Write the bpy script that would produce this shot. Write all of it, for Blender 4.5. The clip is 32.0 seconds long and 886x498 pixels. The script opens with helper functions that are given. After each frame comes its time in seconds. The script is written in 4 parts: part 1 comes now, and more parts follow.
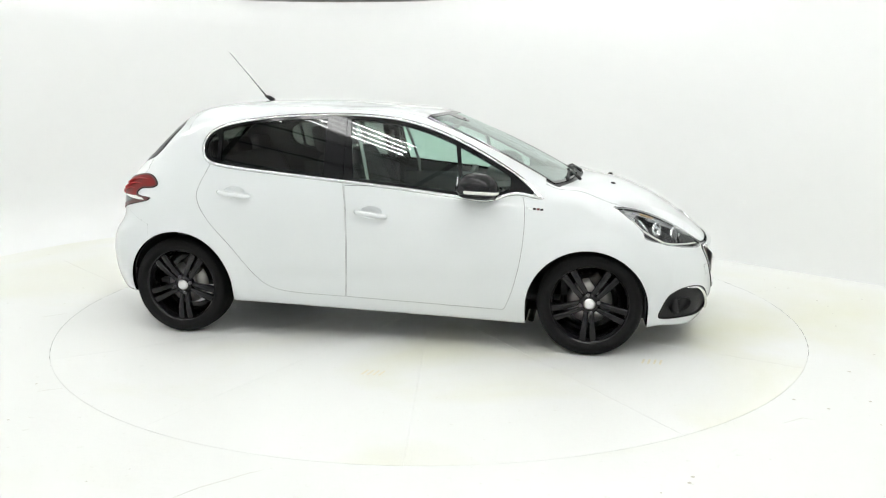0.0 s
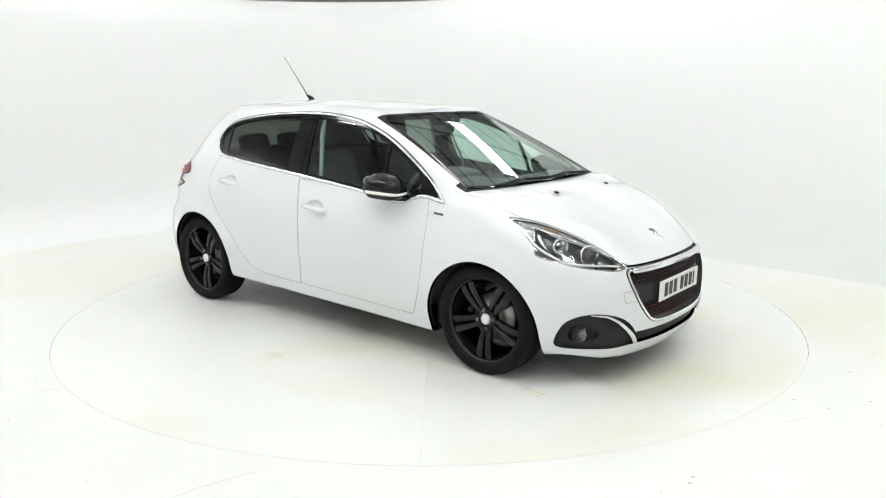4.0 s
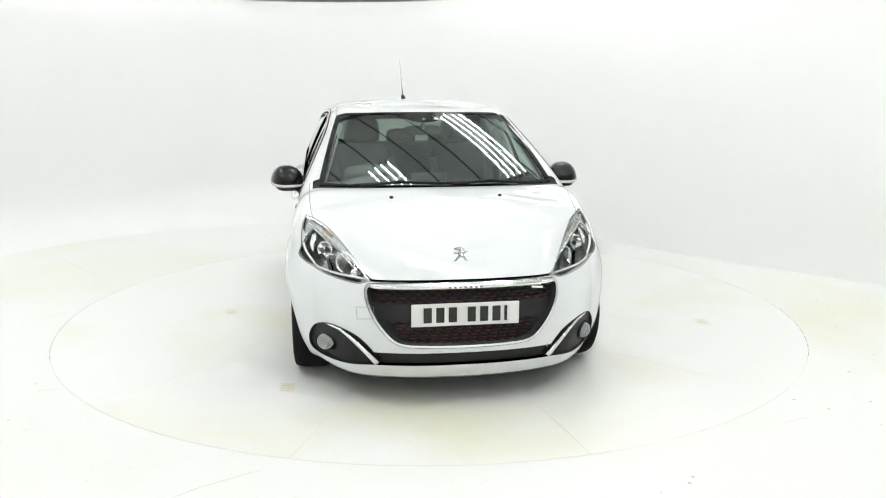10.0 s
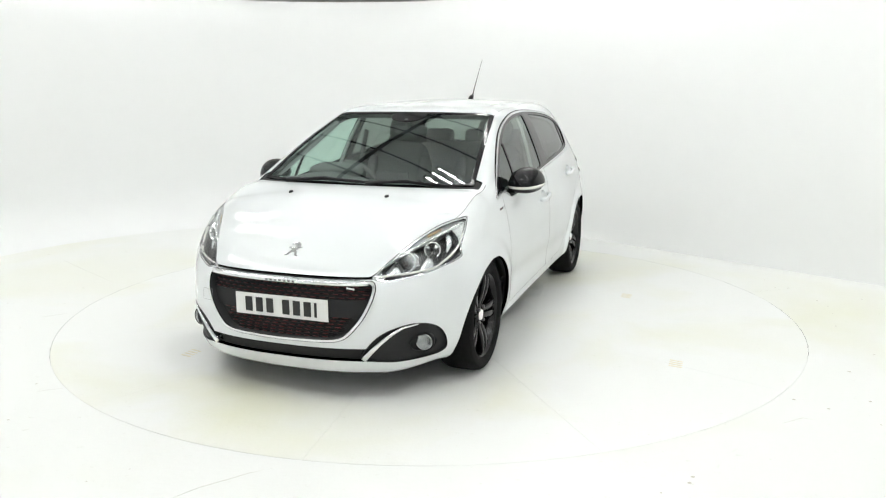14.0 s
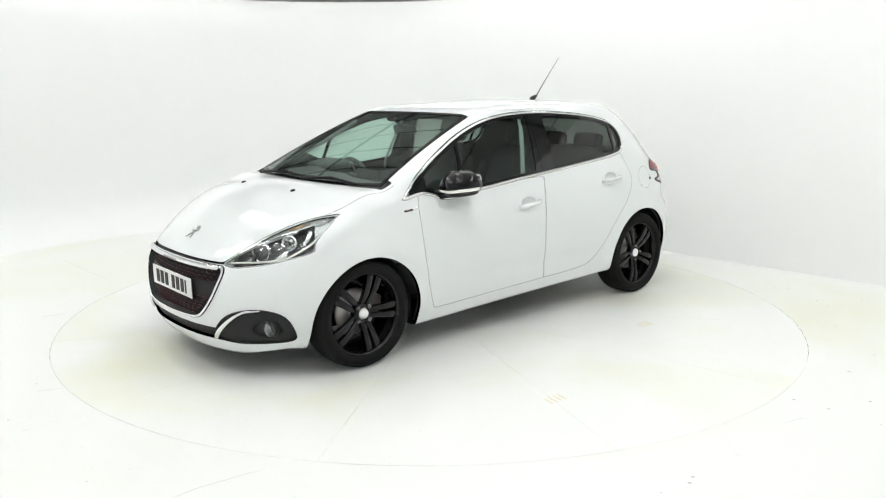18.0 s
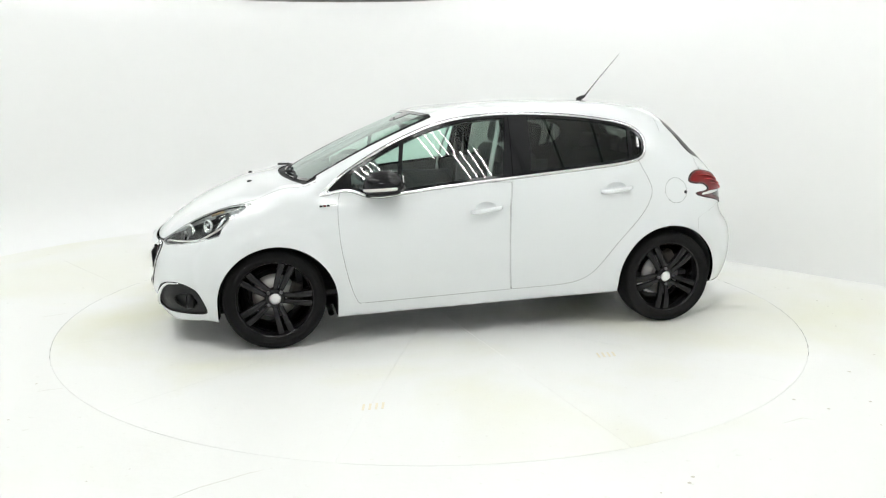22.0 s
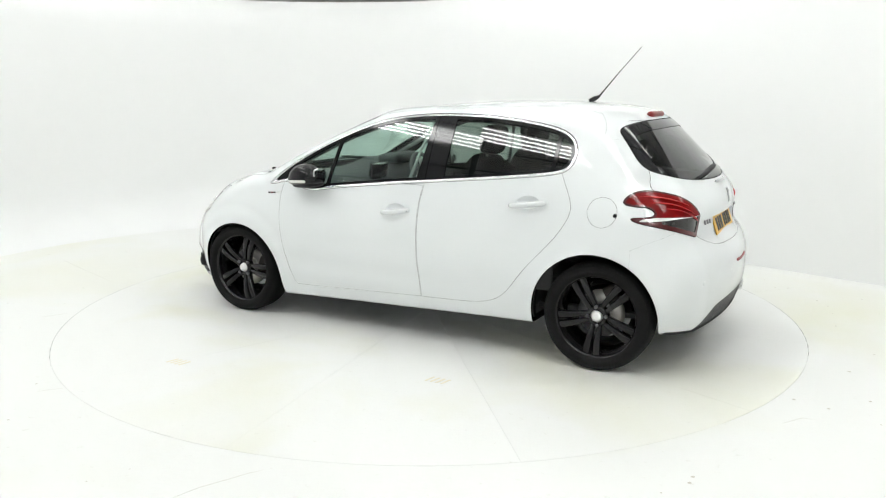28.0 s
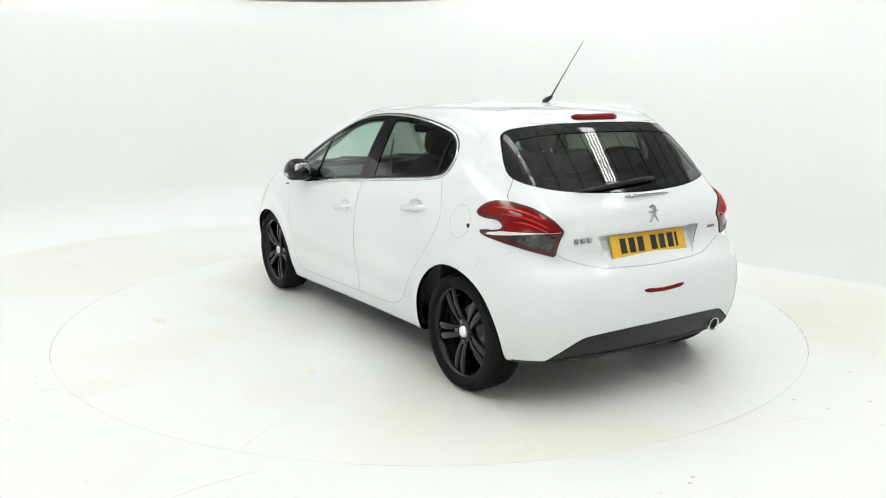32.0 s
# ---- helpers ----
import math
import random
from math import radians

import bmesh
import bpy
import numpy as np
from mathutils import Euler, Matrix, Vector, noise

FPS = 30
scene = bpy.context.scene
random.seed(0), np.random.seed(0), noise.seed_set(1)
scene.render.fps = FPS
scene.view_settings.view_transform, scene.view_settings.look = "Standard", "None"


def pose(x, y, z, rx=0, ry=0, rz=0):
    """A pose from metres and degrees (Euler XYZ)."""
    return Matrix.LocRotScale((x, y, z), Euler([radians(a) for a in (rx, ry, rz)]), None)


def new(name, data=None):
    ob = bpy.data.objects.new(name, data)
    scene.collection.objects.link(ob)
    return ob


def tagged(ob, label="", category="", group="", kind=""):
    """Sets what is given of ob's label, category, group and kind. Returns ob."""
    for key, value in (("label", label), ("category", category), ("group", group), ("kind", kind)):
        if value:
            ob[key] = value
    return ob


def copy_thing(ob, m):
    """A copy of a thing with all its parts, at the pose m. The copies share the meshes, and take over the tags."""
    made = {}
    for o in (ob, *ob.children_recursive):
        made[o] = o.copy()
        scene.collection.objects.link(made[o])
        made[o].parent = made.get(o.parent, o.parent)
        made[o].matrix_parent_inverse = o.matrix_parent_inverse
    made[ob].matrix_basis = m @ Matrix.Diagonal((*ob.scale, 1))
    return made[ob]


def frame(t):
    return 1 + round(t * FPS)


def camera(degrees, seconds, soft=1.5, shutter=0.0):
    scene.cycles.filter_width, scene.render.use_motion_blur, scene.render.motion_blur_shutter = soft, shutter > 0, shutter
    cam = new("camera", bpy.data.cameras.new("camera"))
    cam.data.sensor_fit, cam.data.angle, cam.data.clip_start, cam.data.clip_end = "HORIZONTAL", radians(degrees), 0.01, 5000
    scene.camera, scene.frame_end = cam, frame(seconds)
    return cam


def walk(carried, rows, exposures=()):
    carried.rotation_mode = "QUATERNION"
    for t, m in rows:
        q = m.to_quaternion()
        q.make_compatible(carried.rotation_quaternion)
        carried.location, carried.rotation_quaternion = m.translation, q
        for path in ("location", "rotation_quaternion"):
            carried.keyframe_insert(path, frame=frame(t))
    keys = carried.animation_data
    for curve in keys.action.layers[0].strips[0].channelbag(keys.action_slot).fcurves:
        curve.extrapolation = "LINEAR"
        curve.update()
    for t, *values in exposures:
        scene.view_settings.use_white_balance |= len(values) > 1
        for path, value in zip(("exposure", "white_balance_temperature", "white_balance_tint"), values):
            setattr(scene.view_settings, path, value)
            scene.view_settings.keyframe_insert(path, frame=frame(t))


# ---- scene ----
cam = camera(58.87, 32.0, soft=1.15)
walk(cam, [(0.0, pose(0, -5.4356, 1.5035, 78.671, 0, -.861)), (32.0, pose(0, -5.4356, 1.5035, 78.671, 0, -.861))],
     exposures=[(0.0, 0.0, 6500, 10), (32.0, 0.0, 6500, 10)])

# ---- light: banks of fluorescent tubes hang over the turntable, some only added as fill ----
world = bpy.data.worlds.new("hall_air")
scene.world = world
world.use_nodes = True
world.node_tree.nodes["Background"].inputs[0].default_value = (.55, .6, .62, 1)
world.node_tree.nodes["Background"].inputs[1].default_value = .05
TUBE_STRENGTH = 28.3


# ---- materials ----
def material(name, color, rough=.5, metal=0.0, coat=0.0, vary=0.0, scale=8.0, bump=0.0, bump_scale=80.0, coat_rough=.03, ior=1.5, second=None, spec=.5):
    """A surface with two scales of variation in colour and roughness, and a fine relief."""
    m = bpy.data.materials.new(name)
    m.use_nodes = True
    n, link = m.node_tree.nodes, m.node_tree.links.new
    b = n["Principled BSDF"]
    b.inputs["Base Color"].default_value = (*color, 1)
    b.inputs["Roughness"].default_value = rough
    b.inputs["Metallic"].default_value = metal
    b.inputs["Coat Weight"].default_value = coat
    b.inputs["Coat Roughness"].default_value = coat_rough
    b.inputs["IOR"].default_value = ior
    b.inputs["Specular IOR Level"].default_value = spec
    if vary or bump:
        co = n.new("ShaderNodeTexCoord")
    if vary:
        wide, fine = n.new("ShaderNodeTexNoise"), n.new("ShaderNodeTexNoise")
        wide.inputs["Scale"].default_value, wide.inputs["Detail"].default_value = scale, 6
        fine.inputs["Scale"].default_value, fine.inputs["Detail"].default_value = scale * 14, 4
        link(co.outputs["Object"], wide.inputs["Vector"])
        link(co.outputs["Object"], fine.inputs["Vector"])
        mix = n.new("ShaderNodeMix")
        mix.data_type = "RGBA"
        mix.inputs["A"].default_value = (*[c * (1 - vary) for c in color], 1)
        mix.inputs["B"].default_value = (*(second or [min(1, c * (1 + vary)) for c in color]), 1)
        add = n.new("ShaderNodeMath")
        add.operation = "MULTIPLY_ADD"
        add.inputs[1].default_value = .35
        link(fine.outputs["Fac"], add.inputs[0])
        half = n.new("ShaderNodeMath")
        half.operation = "MULTIPLY"
        half.inputs[1].default_value = .65
        link(wide.outputs["Fac"], half.inputs[0])
        link(half.outputs[0], add.inputs[2])
        link(add.outputs[0], mix.inputs["Factor"])
        link(mix.outputs["Result"], b.inputs["Base Color"])
        rr = n.new("ShaderNodeMapRange")
        rr.inputs["To Min"].default_value, rr.inputs["To Max"].default_value = max(.01, rough * .8), min(1, rough * 1.2)
        link(wide.outputs["Fac"], rr.inputs["Value"])
        link(rr.outputs["Result"], b.inputs["Roughness"])
    if bump:
        tex, bm = n.new("ShaderNodeTexNoise"), n.new("ShaderNodeBump")
        tex.inputs["Scale"].default_value, tex.inputs["Detail"].default_value = bump_scale, 5
        link(co.outputs["Object"], tex.inputs["Vector"])
        bm.inputs["Strength"].default_value, bm.inputs["Distance"].default_value = bump, .004
        link(tex.outputs["Fac"], bm.inputs["Height"])
        link(bm.outputs["Normal"], b.inputs["Normal"])
    return m


def pane_glass(name, tint, gloss=(1, 1, 1), ior=1.5):
    """Thin glass: what is behind shows through the tint, gloss grows towards grazing."""
    m = bpy.data.materials.new(name)
    m.use_nodes = True
    n, link = m.node_tree.nodes, m.node_tree.links.new
    n.remove(n["Principled BSDF"])
    clear, shine, weight, power, scale, mix = (n.new("ShaderNode" + k) for k in ("BsdfTransparent", "BsdfGlossy", "LayerWeight", "Math", "MapRange", "MixShader"))
    clear.inputs[0].default_value = (*tint, 1)
    shine.inputs["Color"].default_value = (*gloss, 1)
    shine.inputs["Roughness"].default_value = .012
    weight.inputs["Blend"].default_value = .5
    power.operation = "POWER"
    power.inputs[1].default_value = 5
    link(weight.outputs["Facing"], power.inputs[0])
    link(power.outputs[0], scale.inputs["Value"])
    scale.inputs["To Min"].default_value = ((ior - 1) / (ior + 1)) ** 2
    link(scale.outputs["Result"], mix.inputs[0])
    link(clear.outputs[0], mix.inputs[1])
    link(shine.outputs[0], mix.inputs[2])
    link(mix.outputs[0], n["Material Output"].inputs[0])
    return m


def glow(name, color, strength):
    m = bpy.data.materials.new(name)
    m.use_nodes = True
    b = m.node_tree.nodes["Principled BSDF"]
    b.inputs["Base Color"].default_value = (*color, 1)
    b.inputs["Emission Color"].default_value = (*color, 1)
    b.inputs["Emission Strength"].default_value = strength
    return m


def painted_ground(name, color, stain, dirt, scale, rough):
    """White floor paint with yellowed patches, grey scuffs and hairline scratches."""
    m = bpy.data.materials.new(name)
    m.use_nodes = True
    n, link = m.node_tree.nodes, m.node_tree.links.new
    b = n["Principled BSDF"]
    co = n.new("ShaderNodeTexCoord")

    def layer(sc, lo, hi, detail=8, rough_=.6, dist=0.0):
        t, r = n.new("ShaderNodeTexNoise"), n.new("ShaderNodeMapRange")
        t.inputs["Scale"].default_value, t.inputs["Detail"].default_value = sc, detail
        t.inputs["Roughness"].default_value, t.inputs["Distortion"].default_value = rough_, dist
        link(co.outputs["Object"], t.inputs["Vector"])
        r.inputs["From Min"].default_value, r.inputs["From Max"].default_value = lo, hi
        link(t.outputs["Fac"], r.inputs["Value"])
        return r.outputs["Result"]

    def mix(fac, a, c, amount):
        x, k = n.new("ShaderNodeMix"), n.new("ShaderNodeMath")
        x.data_type = "RGBA"
        k.operation = "MULTIPLY"
        k.inputs[1].default_value = amount
        link(fac, k.inputs[0])
        link(k.outputs[0], x.inputs["Factor"])
        if isinstance(a, tuple):
            x.inputs["A"].default_value = (*a, 1)
        else:
            link(a, x.inputs["A"])
        x.inputs["B"].default_value = (*c, 1)
        return x.outputs["Result"]
    c = mix(layer(scale, .48, .74, 5, .5, .4), color, stain, .8)
    c = mix(layer(scale * 40, .64, .76, 4, .6), c, dirt, .40)
    link(c, b.inputs["Base Color"])
    rr = n.new("ShaderNodeMapRange")
    rr.inputs["To Min"].default_value, rr.inputs["To Max"].default_value = rough - .02, rough + .05
    link(layer(scale * 3, .3, .7), rr.inputs["Value"])
    link(rr.outputs["Result"], b.inputs["Roughness"])
    b.inputs["Specular IOR Level"].default_value = .35
    bm = n.new("ShaderNodeBump")
    bm.inputs["Strength"].default_value, bm.inputs["Distance"].default_value = .12, .004
    link(layer(scale * 60, .2, .8), bm.inputs["Height"])
    link(bm.outputs["Normal"], b.inputs["Normal"])
    return m


WALL = material("white_wall_paint", (.85, .86, .855), .75, vary=.02, scale=.6, bump=.05, bump_scale=40, spec=.2)
FLOOR = painted_ground("white_floor_paint", (.80, .81, .79), (.75, .752, .61), (.62, .62, .56), .55, .36)
PLATE = painted_ground("turntable_paint", (.805, .815, .795), (.725, .725, .555), (.62, .61, .55), .75, .33)
GAP = material("dark_gap", (.16, .16, .15), .8)
MARK = material("yellowed_mark", (.79, .74, .60), .6, vary=.15, scale=30)
CRACK = material("hairline_crack", (.58, .56, .50), .8)
STEEL = material("white_roof_sheet", (.84, .85, .84), .6, vary=.08, scale=3, bump=.1, bump_scale=10)
BEAM = material("dark_roof_beam", (.04, .04, .045), .6, .2, vary=.2, scale=4)
HALL = material("white_bounce_wall", (.79, .795, .79), .85, vary=.2, scale=1.2)
TUBE = glow("fluorescent_tube", (.997, 1.0, .990), TUBE_STRENGTH)
HOUSING = material("white_lamp_housing", (.75, .76, .75), .5, vary=.03)
PAINT = material("white_car_paint", (.755, .782, .788), .30, coat=1.0, vary=.012, scale=3, spec=0.0)
BLACK_GLOSS = material("gloss_black", (.006, .006, .007), .06, coat=0.0, spec=.32, vary=.2, scale=6)
BLACK_TRIM = material("black_plastic", (.012, .012, .013), .55, spec=.3, vary=.2, scale=20, bump=.15, bump_scale=400)
GREY_TRIM = material("dark_grey_plastic", (.018, .0185, .0195), .5, spec=.3, vary=.15, scale=20, bump=.15, bump_scale=400)
CHROME = material("chrome", (.80, .81, .82), .08, 1.0, vary=.04, scale=14)
RUBBER = material("tyre_rubber", (.009, .009, .009), .8, spec=.15, vary=.25, scale=10, bump=.25, bump_scale=220)
ALLOY = material("black_alloy", (.005, .005, .006), .24, .0, spec=.2, coat=.3, vary=.2, scale=16)
DISC = material("brake_disc_steel", (.48, .47, .45), .36, .9, vary=.15, scale=30)
RUST = material("hub_iron", (.05, .045, .04), .7, .4, vary=.3, scale=40)
SATIN = material("satin_alloy", (.62, .62, .62), .3, 1.0, vary=.06, scale=20)
LINING = material("cabin_lining", (.034, .035, .036), .85, vary=.2, scale=20)
FABRIC = material("seat_fabric", (.045, .046, .048), .9, vary=.3, scale=30, bump=.4, bump_scale=500)
DASH = material("dashboard_plastic", (.075, .078, .08), .65, vary=.15, scale=20, bump=.2, bump_scale=600)
BELT = material("pale_interior_trim", (.30, .32, .31), .7, vary=.1, scale=10)
GLASS = pane_glass("green_tinted_glass", (.66, .82, .75), ior=1.6)
SCREEN_GLASS = pane_glass("windscreen_glass", (.74, .88, .82), gloss=(.92, 1, .97), ior=1.95)
PRIVACY = pane_glass("dark_privacy_glass", (.25, .28, .26), ior=1.45)
REAR_PANE = pane_glass("tinted_rear_glass", (.26, .29, .27), ior=1.45)
LENS = pane_glass("clear_lamp_lens", (.93, .95, .95), ior=1.45)
MIRROR = material("mirror_glass", (.85, .87, .87), .02, 1.0)
RED = material("red_lamp_plastic", (.52, .005, .007), .4, coat=.4, vary=.3, scale=14, spec=.3)
DARK_RED = material("dark_red_lamp", (.06, .001, .002), .4, coat=1.0, spec=.3, vary=.3, scale=18)
SMOKE = material("smoked_lamp", (.03, .028, .028), .15, coat=1.0, vary=.5, scale=30)
REFLECTOR = material("lamp_reflector", (.84, .85, .86), .16, .8, vary=.1, scale=25)
LAMP_BLACK = material("lamp_bezel", (.042, .042, .044), .3, .0, vary=.2, scale=20)
AMBER = material("pale_lamp_strip", (.78, .78, .74), .2, coat=1.0, vary=.05, scale=30)
STITCH_RED = material("red_grille_accent", (.10, .006, .008), .4, vary=.2, scale=30)
PLATE_WHITE = material("white_number_plate", (.80, .80, .78), .35, vary=.03, scale=20)
PLATE_YELLOW = material("yellow_number_plate", (.74, .43, .03), .35, vary=.04, scale=20)
INK = material("black_ink", (.012, .012, .012), .5)
LAMP_GREY = material("grey_lamp_strip", (.66, .67, .68), .3, .35, vary=.15, scale=20)
FOG_LENS = material("grey_lens_glass", (.10, .105, .105), .08, .0, vary=.3, scale=30)
AMBER_BULB = material("faint_amber_bulb", (.50, .36, .20), .3, .3, vary=.2, scale=40)
FOG_BOWL = material("fog_lamp_bowl", (.42, .43, .43), .2, .8, vary=.45, scale=45)
MID_RED = material("mid_red_lamp", (.17, .0015, .002), .4, coat=.4, spec=.05, vary=.35, scale=16)
BOLT = material("bolt_steel", (.16, .16, .165), .3, 1.0, vary=.2, scale=60)
CAP = material("bright_wheel_cap", (.80, .80, .80), .35, .6, vary=.06, scale=60)
BADGE = material("grey_badge_metal", (.30, .30, .31), .3, .8, vary=.1, scale=40)
EMBLEM = material("bright_emblem", (.48, .49, .50), .12, 1.0, vary=.1, scale=40)


def curve(xs, ys):
    """A smooth monotone curve through points, as a function."""
    xs, ys = np.array(xs, float), np.array(ys, float)
    h, d = np.diff(xs), np.diff(ys) / np.diff(xs)
    m = np.empty_like(xs)
    m[0], m[-1] = d[0], d[-1]
    for i in range(1, len(xs) - 1):
        if d[i - 1] * d[i] <= 0:
            m[i] = 0
        else:
            w1, w2 = 2 * h[i] + h[i - 1], h[i] + 2 * h[i - 1]
            m[i] = (w1 + w2) / (w1 / d[i - 1] + w2 / d[i])

    def f(x):
        x = np.clip(x, xs[0], xs[-1])
        i = np.clip(np.searchsorted(xs, x, "right") - 1, 0, len(xs) - 2)
        u = (x - xs[i]) / h[i]
        return (ys[i] * (1 + 2 * u) * (1 - u) ** 2 + m[i] * h[i] * u * (1 - u) ** 2
                + ys[i + 1] * u * u * (3 - 2 * u) + m[i + 1] * h[i] * u * u * (u - 1))
    return f

def eased(xs, ys, blur=.03):
    """The same curve with its bends evened out, as a table."""
    f, lo, hi = curve(xs, ys), xs[0] - .2, xs[-1] + .2
    x = np.arange(lo, hi, .001)
    y = f(x) + np.where(x < xs[0], (x - xs[0]) * (ys[1] - ys[0]) / (xs[1] - xs[0]), 0) + np.where(x > xs[-1], (x - xs[-1]) * (ys[-1] - ys[-2]) / (xs[-1] - xs[-2]), 0)
    n = int(blur * 3000)
    k = np.exp(-.5 * (np.arange(-n, n + 1) / (blur * 1000)) ** 2)
    y = np.convolve(np.pad(y, n, "edge"), k / k.sum(), "valid")
    return lambda v: np.interp(v, x, y)


def step(a, b, x):
    u = np.clip((x - a) / (b - a), 0, 1)
    return u * u * (3 - 2 * u)

def smax(a, b, k):
    h = np.maximum(k - np.abs(a - b), 0) / k
    return np.maximum(a, b) + h * h * k / 4

# ---- the car's shape: x forward from the middle of the wheelbase, y to its left, z up ----
top_line = eased((-2.3, -1.5, -1.36, -1.25, -1.083, -.888, -.5, -.119, .111, .26, .32, .45, .60, .75, .90, 1.05, 1.13, 1.19, 1.25, 1.40, 1.60, 1.75, 1.86, 1.93, 2.0, 2.2),
                 (1.30, 1.352, 1.378, 1.405, 1.434, 1.447, 1.450, 1.432, 1.413, 1.3885, 1.3650, 1.311, 1.245, 1.1745, 1.100, 1.022, .981, .977, .978,   .958, .885, .805, .727, .682, .632, .42), .025)
plan_width = eased((-2.2, -1.9, -1.6, -1.27, -.9, -.4, .2, .7, 1.0, 1.27, 1.5, 1.7, 1.9, 2.2),
                   (.72, .79, .815, .856, .856, .850, .850, .855, .860, .864, .846, .812, .765, .70))
belt = eased((-2.2, -1.5, -1.1, -.75, -.2, .375, .95, 1.3, 2.2), (.90, .92, .96, .985, .955, .90, .872, .835, .77))
tail_line = eased((.1, .22, .32, .42, .50, .58, .65, .70, .76, .85, .92, .99, 1.06, 1.13, 1.2, 1.27, 1.34, 1.6),
                  (1.76, 1.82, 1.865, 1.885, 1.888, 1.878, 1.850, 1.806, 1.788, 1.790, 1.782, 1.744, 1.6745, 1.605, 1.5345, 1.463, 1.390, 1.12), .020)
nose_line = eased((.08, .13, .17, .22, .30, .40, .50, .58, .64, .75), (1.90, 1.955, 1.99, 2.015, 2.036, 2.040, 2.033, 2.018, 1.995, 1.93), .015)

def side_width(x, z):
    s = z - belt(x)
    up = np.where(s < -.3, 0, .55 * (np.minimum(s, 0) + .3) ** 2) + np.where(s > 0, .33 * s + .30 * s * s, 0)
    low = .42 * np.maximum(.55 - z, 0) ** 2
    flare = 0
    for hx in (1.262, -1.262):
        r = np.hypot(x - hx, z - .29)
        flare = flare + .010 * step(.47, .38, r) * step(.16, .3, z)
    crease = -.010 * np.exp(-((z - .40 - .02 * x) / .07) ** 2) * step(1.0, .7, np.abs(x))
    return plan_width(x) - up - low + flare + crease

def body(x, y, z):
    """Below zero inside the car's skin."""
    y = np.abs(y)
    shift = .10 * step(1.42, 1.14, x)
    crown = .10 - .075 * step(-.3, .2, x) + .115 * step(1.15, 1.38, x)
    xs = x + shift * y * y
    t = top_line(xs)
    sl = (top_line(xs + .01) - top_line(xs - .01)) / .02
    top = (z - t + crown * y * y) / np.sqrt(1 + np.minimum(np.abs(sl), 2.5) ** 2)
    side = (y - side_width(x, z)) / np.sqrt(1 + .25 * step(0, .1, z - belt(x)))
    nose = (x - nose_line(z) + .17 * y * y + .40 * np.minimum(y, .72) ** 3)
    tail = (-x - tail_line(z) + (.19 + .07 * step(.80, 1.0, z)) * y * y) / (1 + .4 * step(.78, .96, z))
    under = .192 - .033 * x - z - .005 * step(1.7, 1.95, x) + .12 * np.maximum(y - .46, 0) * step(1.5, 1.7, x) - .015 * step(-1.5, -1.75, x)
    f = smax(top, side, .09)
    f = smax(f, nose, .09 + .22 * step(.35, .75, y))
    f = smax(f, tail, .06 + .16 * step(.35, .75, y))
    return smax(f, under, .03)

def along(p, f):
    """The way in which f grows fastest."""
    e = .004
    x, y, z = p.T
    g = np.stack((f(x + e, y, z) - f(x - e, y, z), f(x, y + e, z) - f(x, y - e, z), f(x, y, z + e) - f(x, y, z - e)), 1)
    return g / np.linalg.norm(g, axis=1)[:, None]


def side_sheet(x, y, z):
    s = z - .93
    return y - (.80 - .020 * x * x - .39 * s - .10 * s * s)


def screen_sheet(x, y, z):
    u = x + .10 * y * y - .3
    return z + .42 * u + .07 * u * u + .025 * y * y


def gradient(p):
    e = .004
    x, y, z = p.T
    g = np.stack((body(x + e, y, z) - body(x - e, y, z), body(x, y + e, z) - body(x, y - e, z), body(x, y, z + e) - body(x, y, z - e)), 1)
    return g / (2 * e)


# ---- building blocks ----
def part(name, bm, mat, parent=None, label="", smooth=True):
    """One mesh object out of a bmesh, under a thing or a part."""
    me = bpy.data.meshes.new(name)
    bm.to_mesh(me)
    bm.free()
    return finish(name, me, mat, parent, label, smooth)


def finish(name, me, mat, parent=None, label="", smooth=True):
    me.materials.append(mat)
    me.polygons.foreach_set("use_smooth", [smooth] * len(me.polygons))
    ob = new(name, me)
    if parent:
        ob.parent = parent
    if label:
        tagged(ob, label)
    return ob


def sheet(name, verts, faces, mat, parent=None, label="", smooth=True):
    me = bpy.data.meshes.new(name)
    me.from_pydata([tuple(map(float, p)) for p in verts], [], [tuple(map(int, f)) for f in faces])
    me.update()
    return finish(name, me, mat, parent, label, smooth)


def grid_faces(nu, nv, closed_u=False, closed_v=False, base=0):
    out = []
    for i in range(nu if closed_u else nu - 1):
        for j in range(nv if closed_v else nv - 1):
            a, b = i, (i + 1) % nu
            c, d = j, (j + 1) % nv
            out.append((base + a * nv + c, base + b * nv + c, base + b * nv + d, base + a * nv + d))
    return out


def lathe_data(profile, steps=48, axis="y", arc=(0, 2 * math.pi)):
    """Profile points (along the axis, radius) turned round the axis."""
    verts, full = [], abs(arc[1] - arc[0]) > 6.28
    n = steps if full else steps + 1
    for i in range(n):
        a = arc[0] + (arc[1] - arc[0]) * i / steps
        for h, r in profile:
            c, s = r * math.cos(a), r * math.sin(a)
            verts.append((c, h, s) if axis == "y" else (c, s, h) if axis == "z" else (h, c, s))
    return verts, grid_faces(n, len(profile), full)


def lathe(name, profile, mat, parent=None, steps=48, axis="y", at=(0, 0, 0), label="", smooth=True, arc=(0, 2 * math.pi)):
    v, f = lathe_data(profile, steps, axis, arc)
    return sheet(name, [(x + at[0], y + at[1], z + at[2]) for x, y, z in v], f, mat, parent, label, smooth)


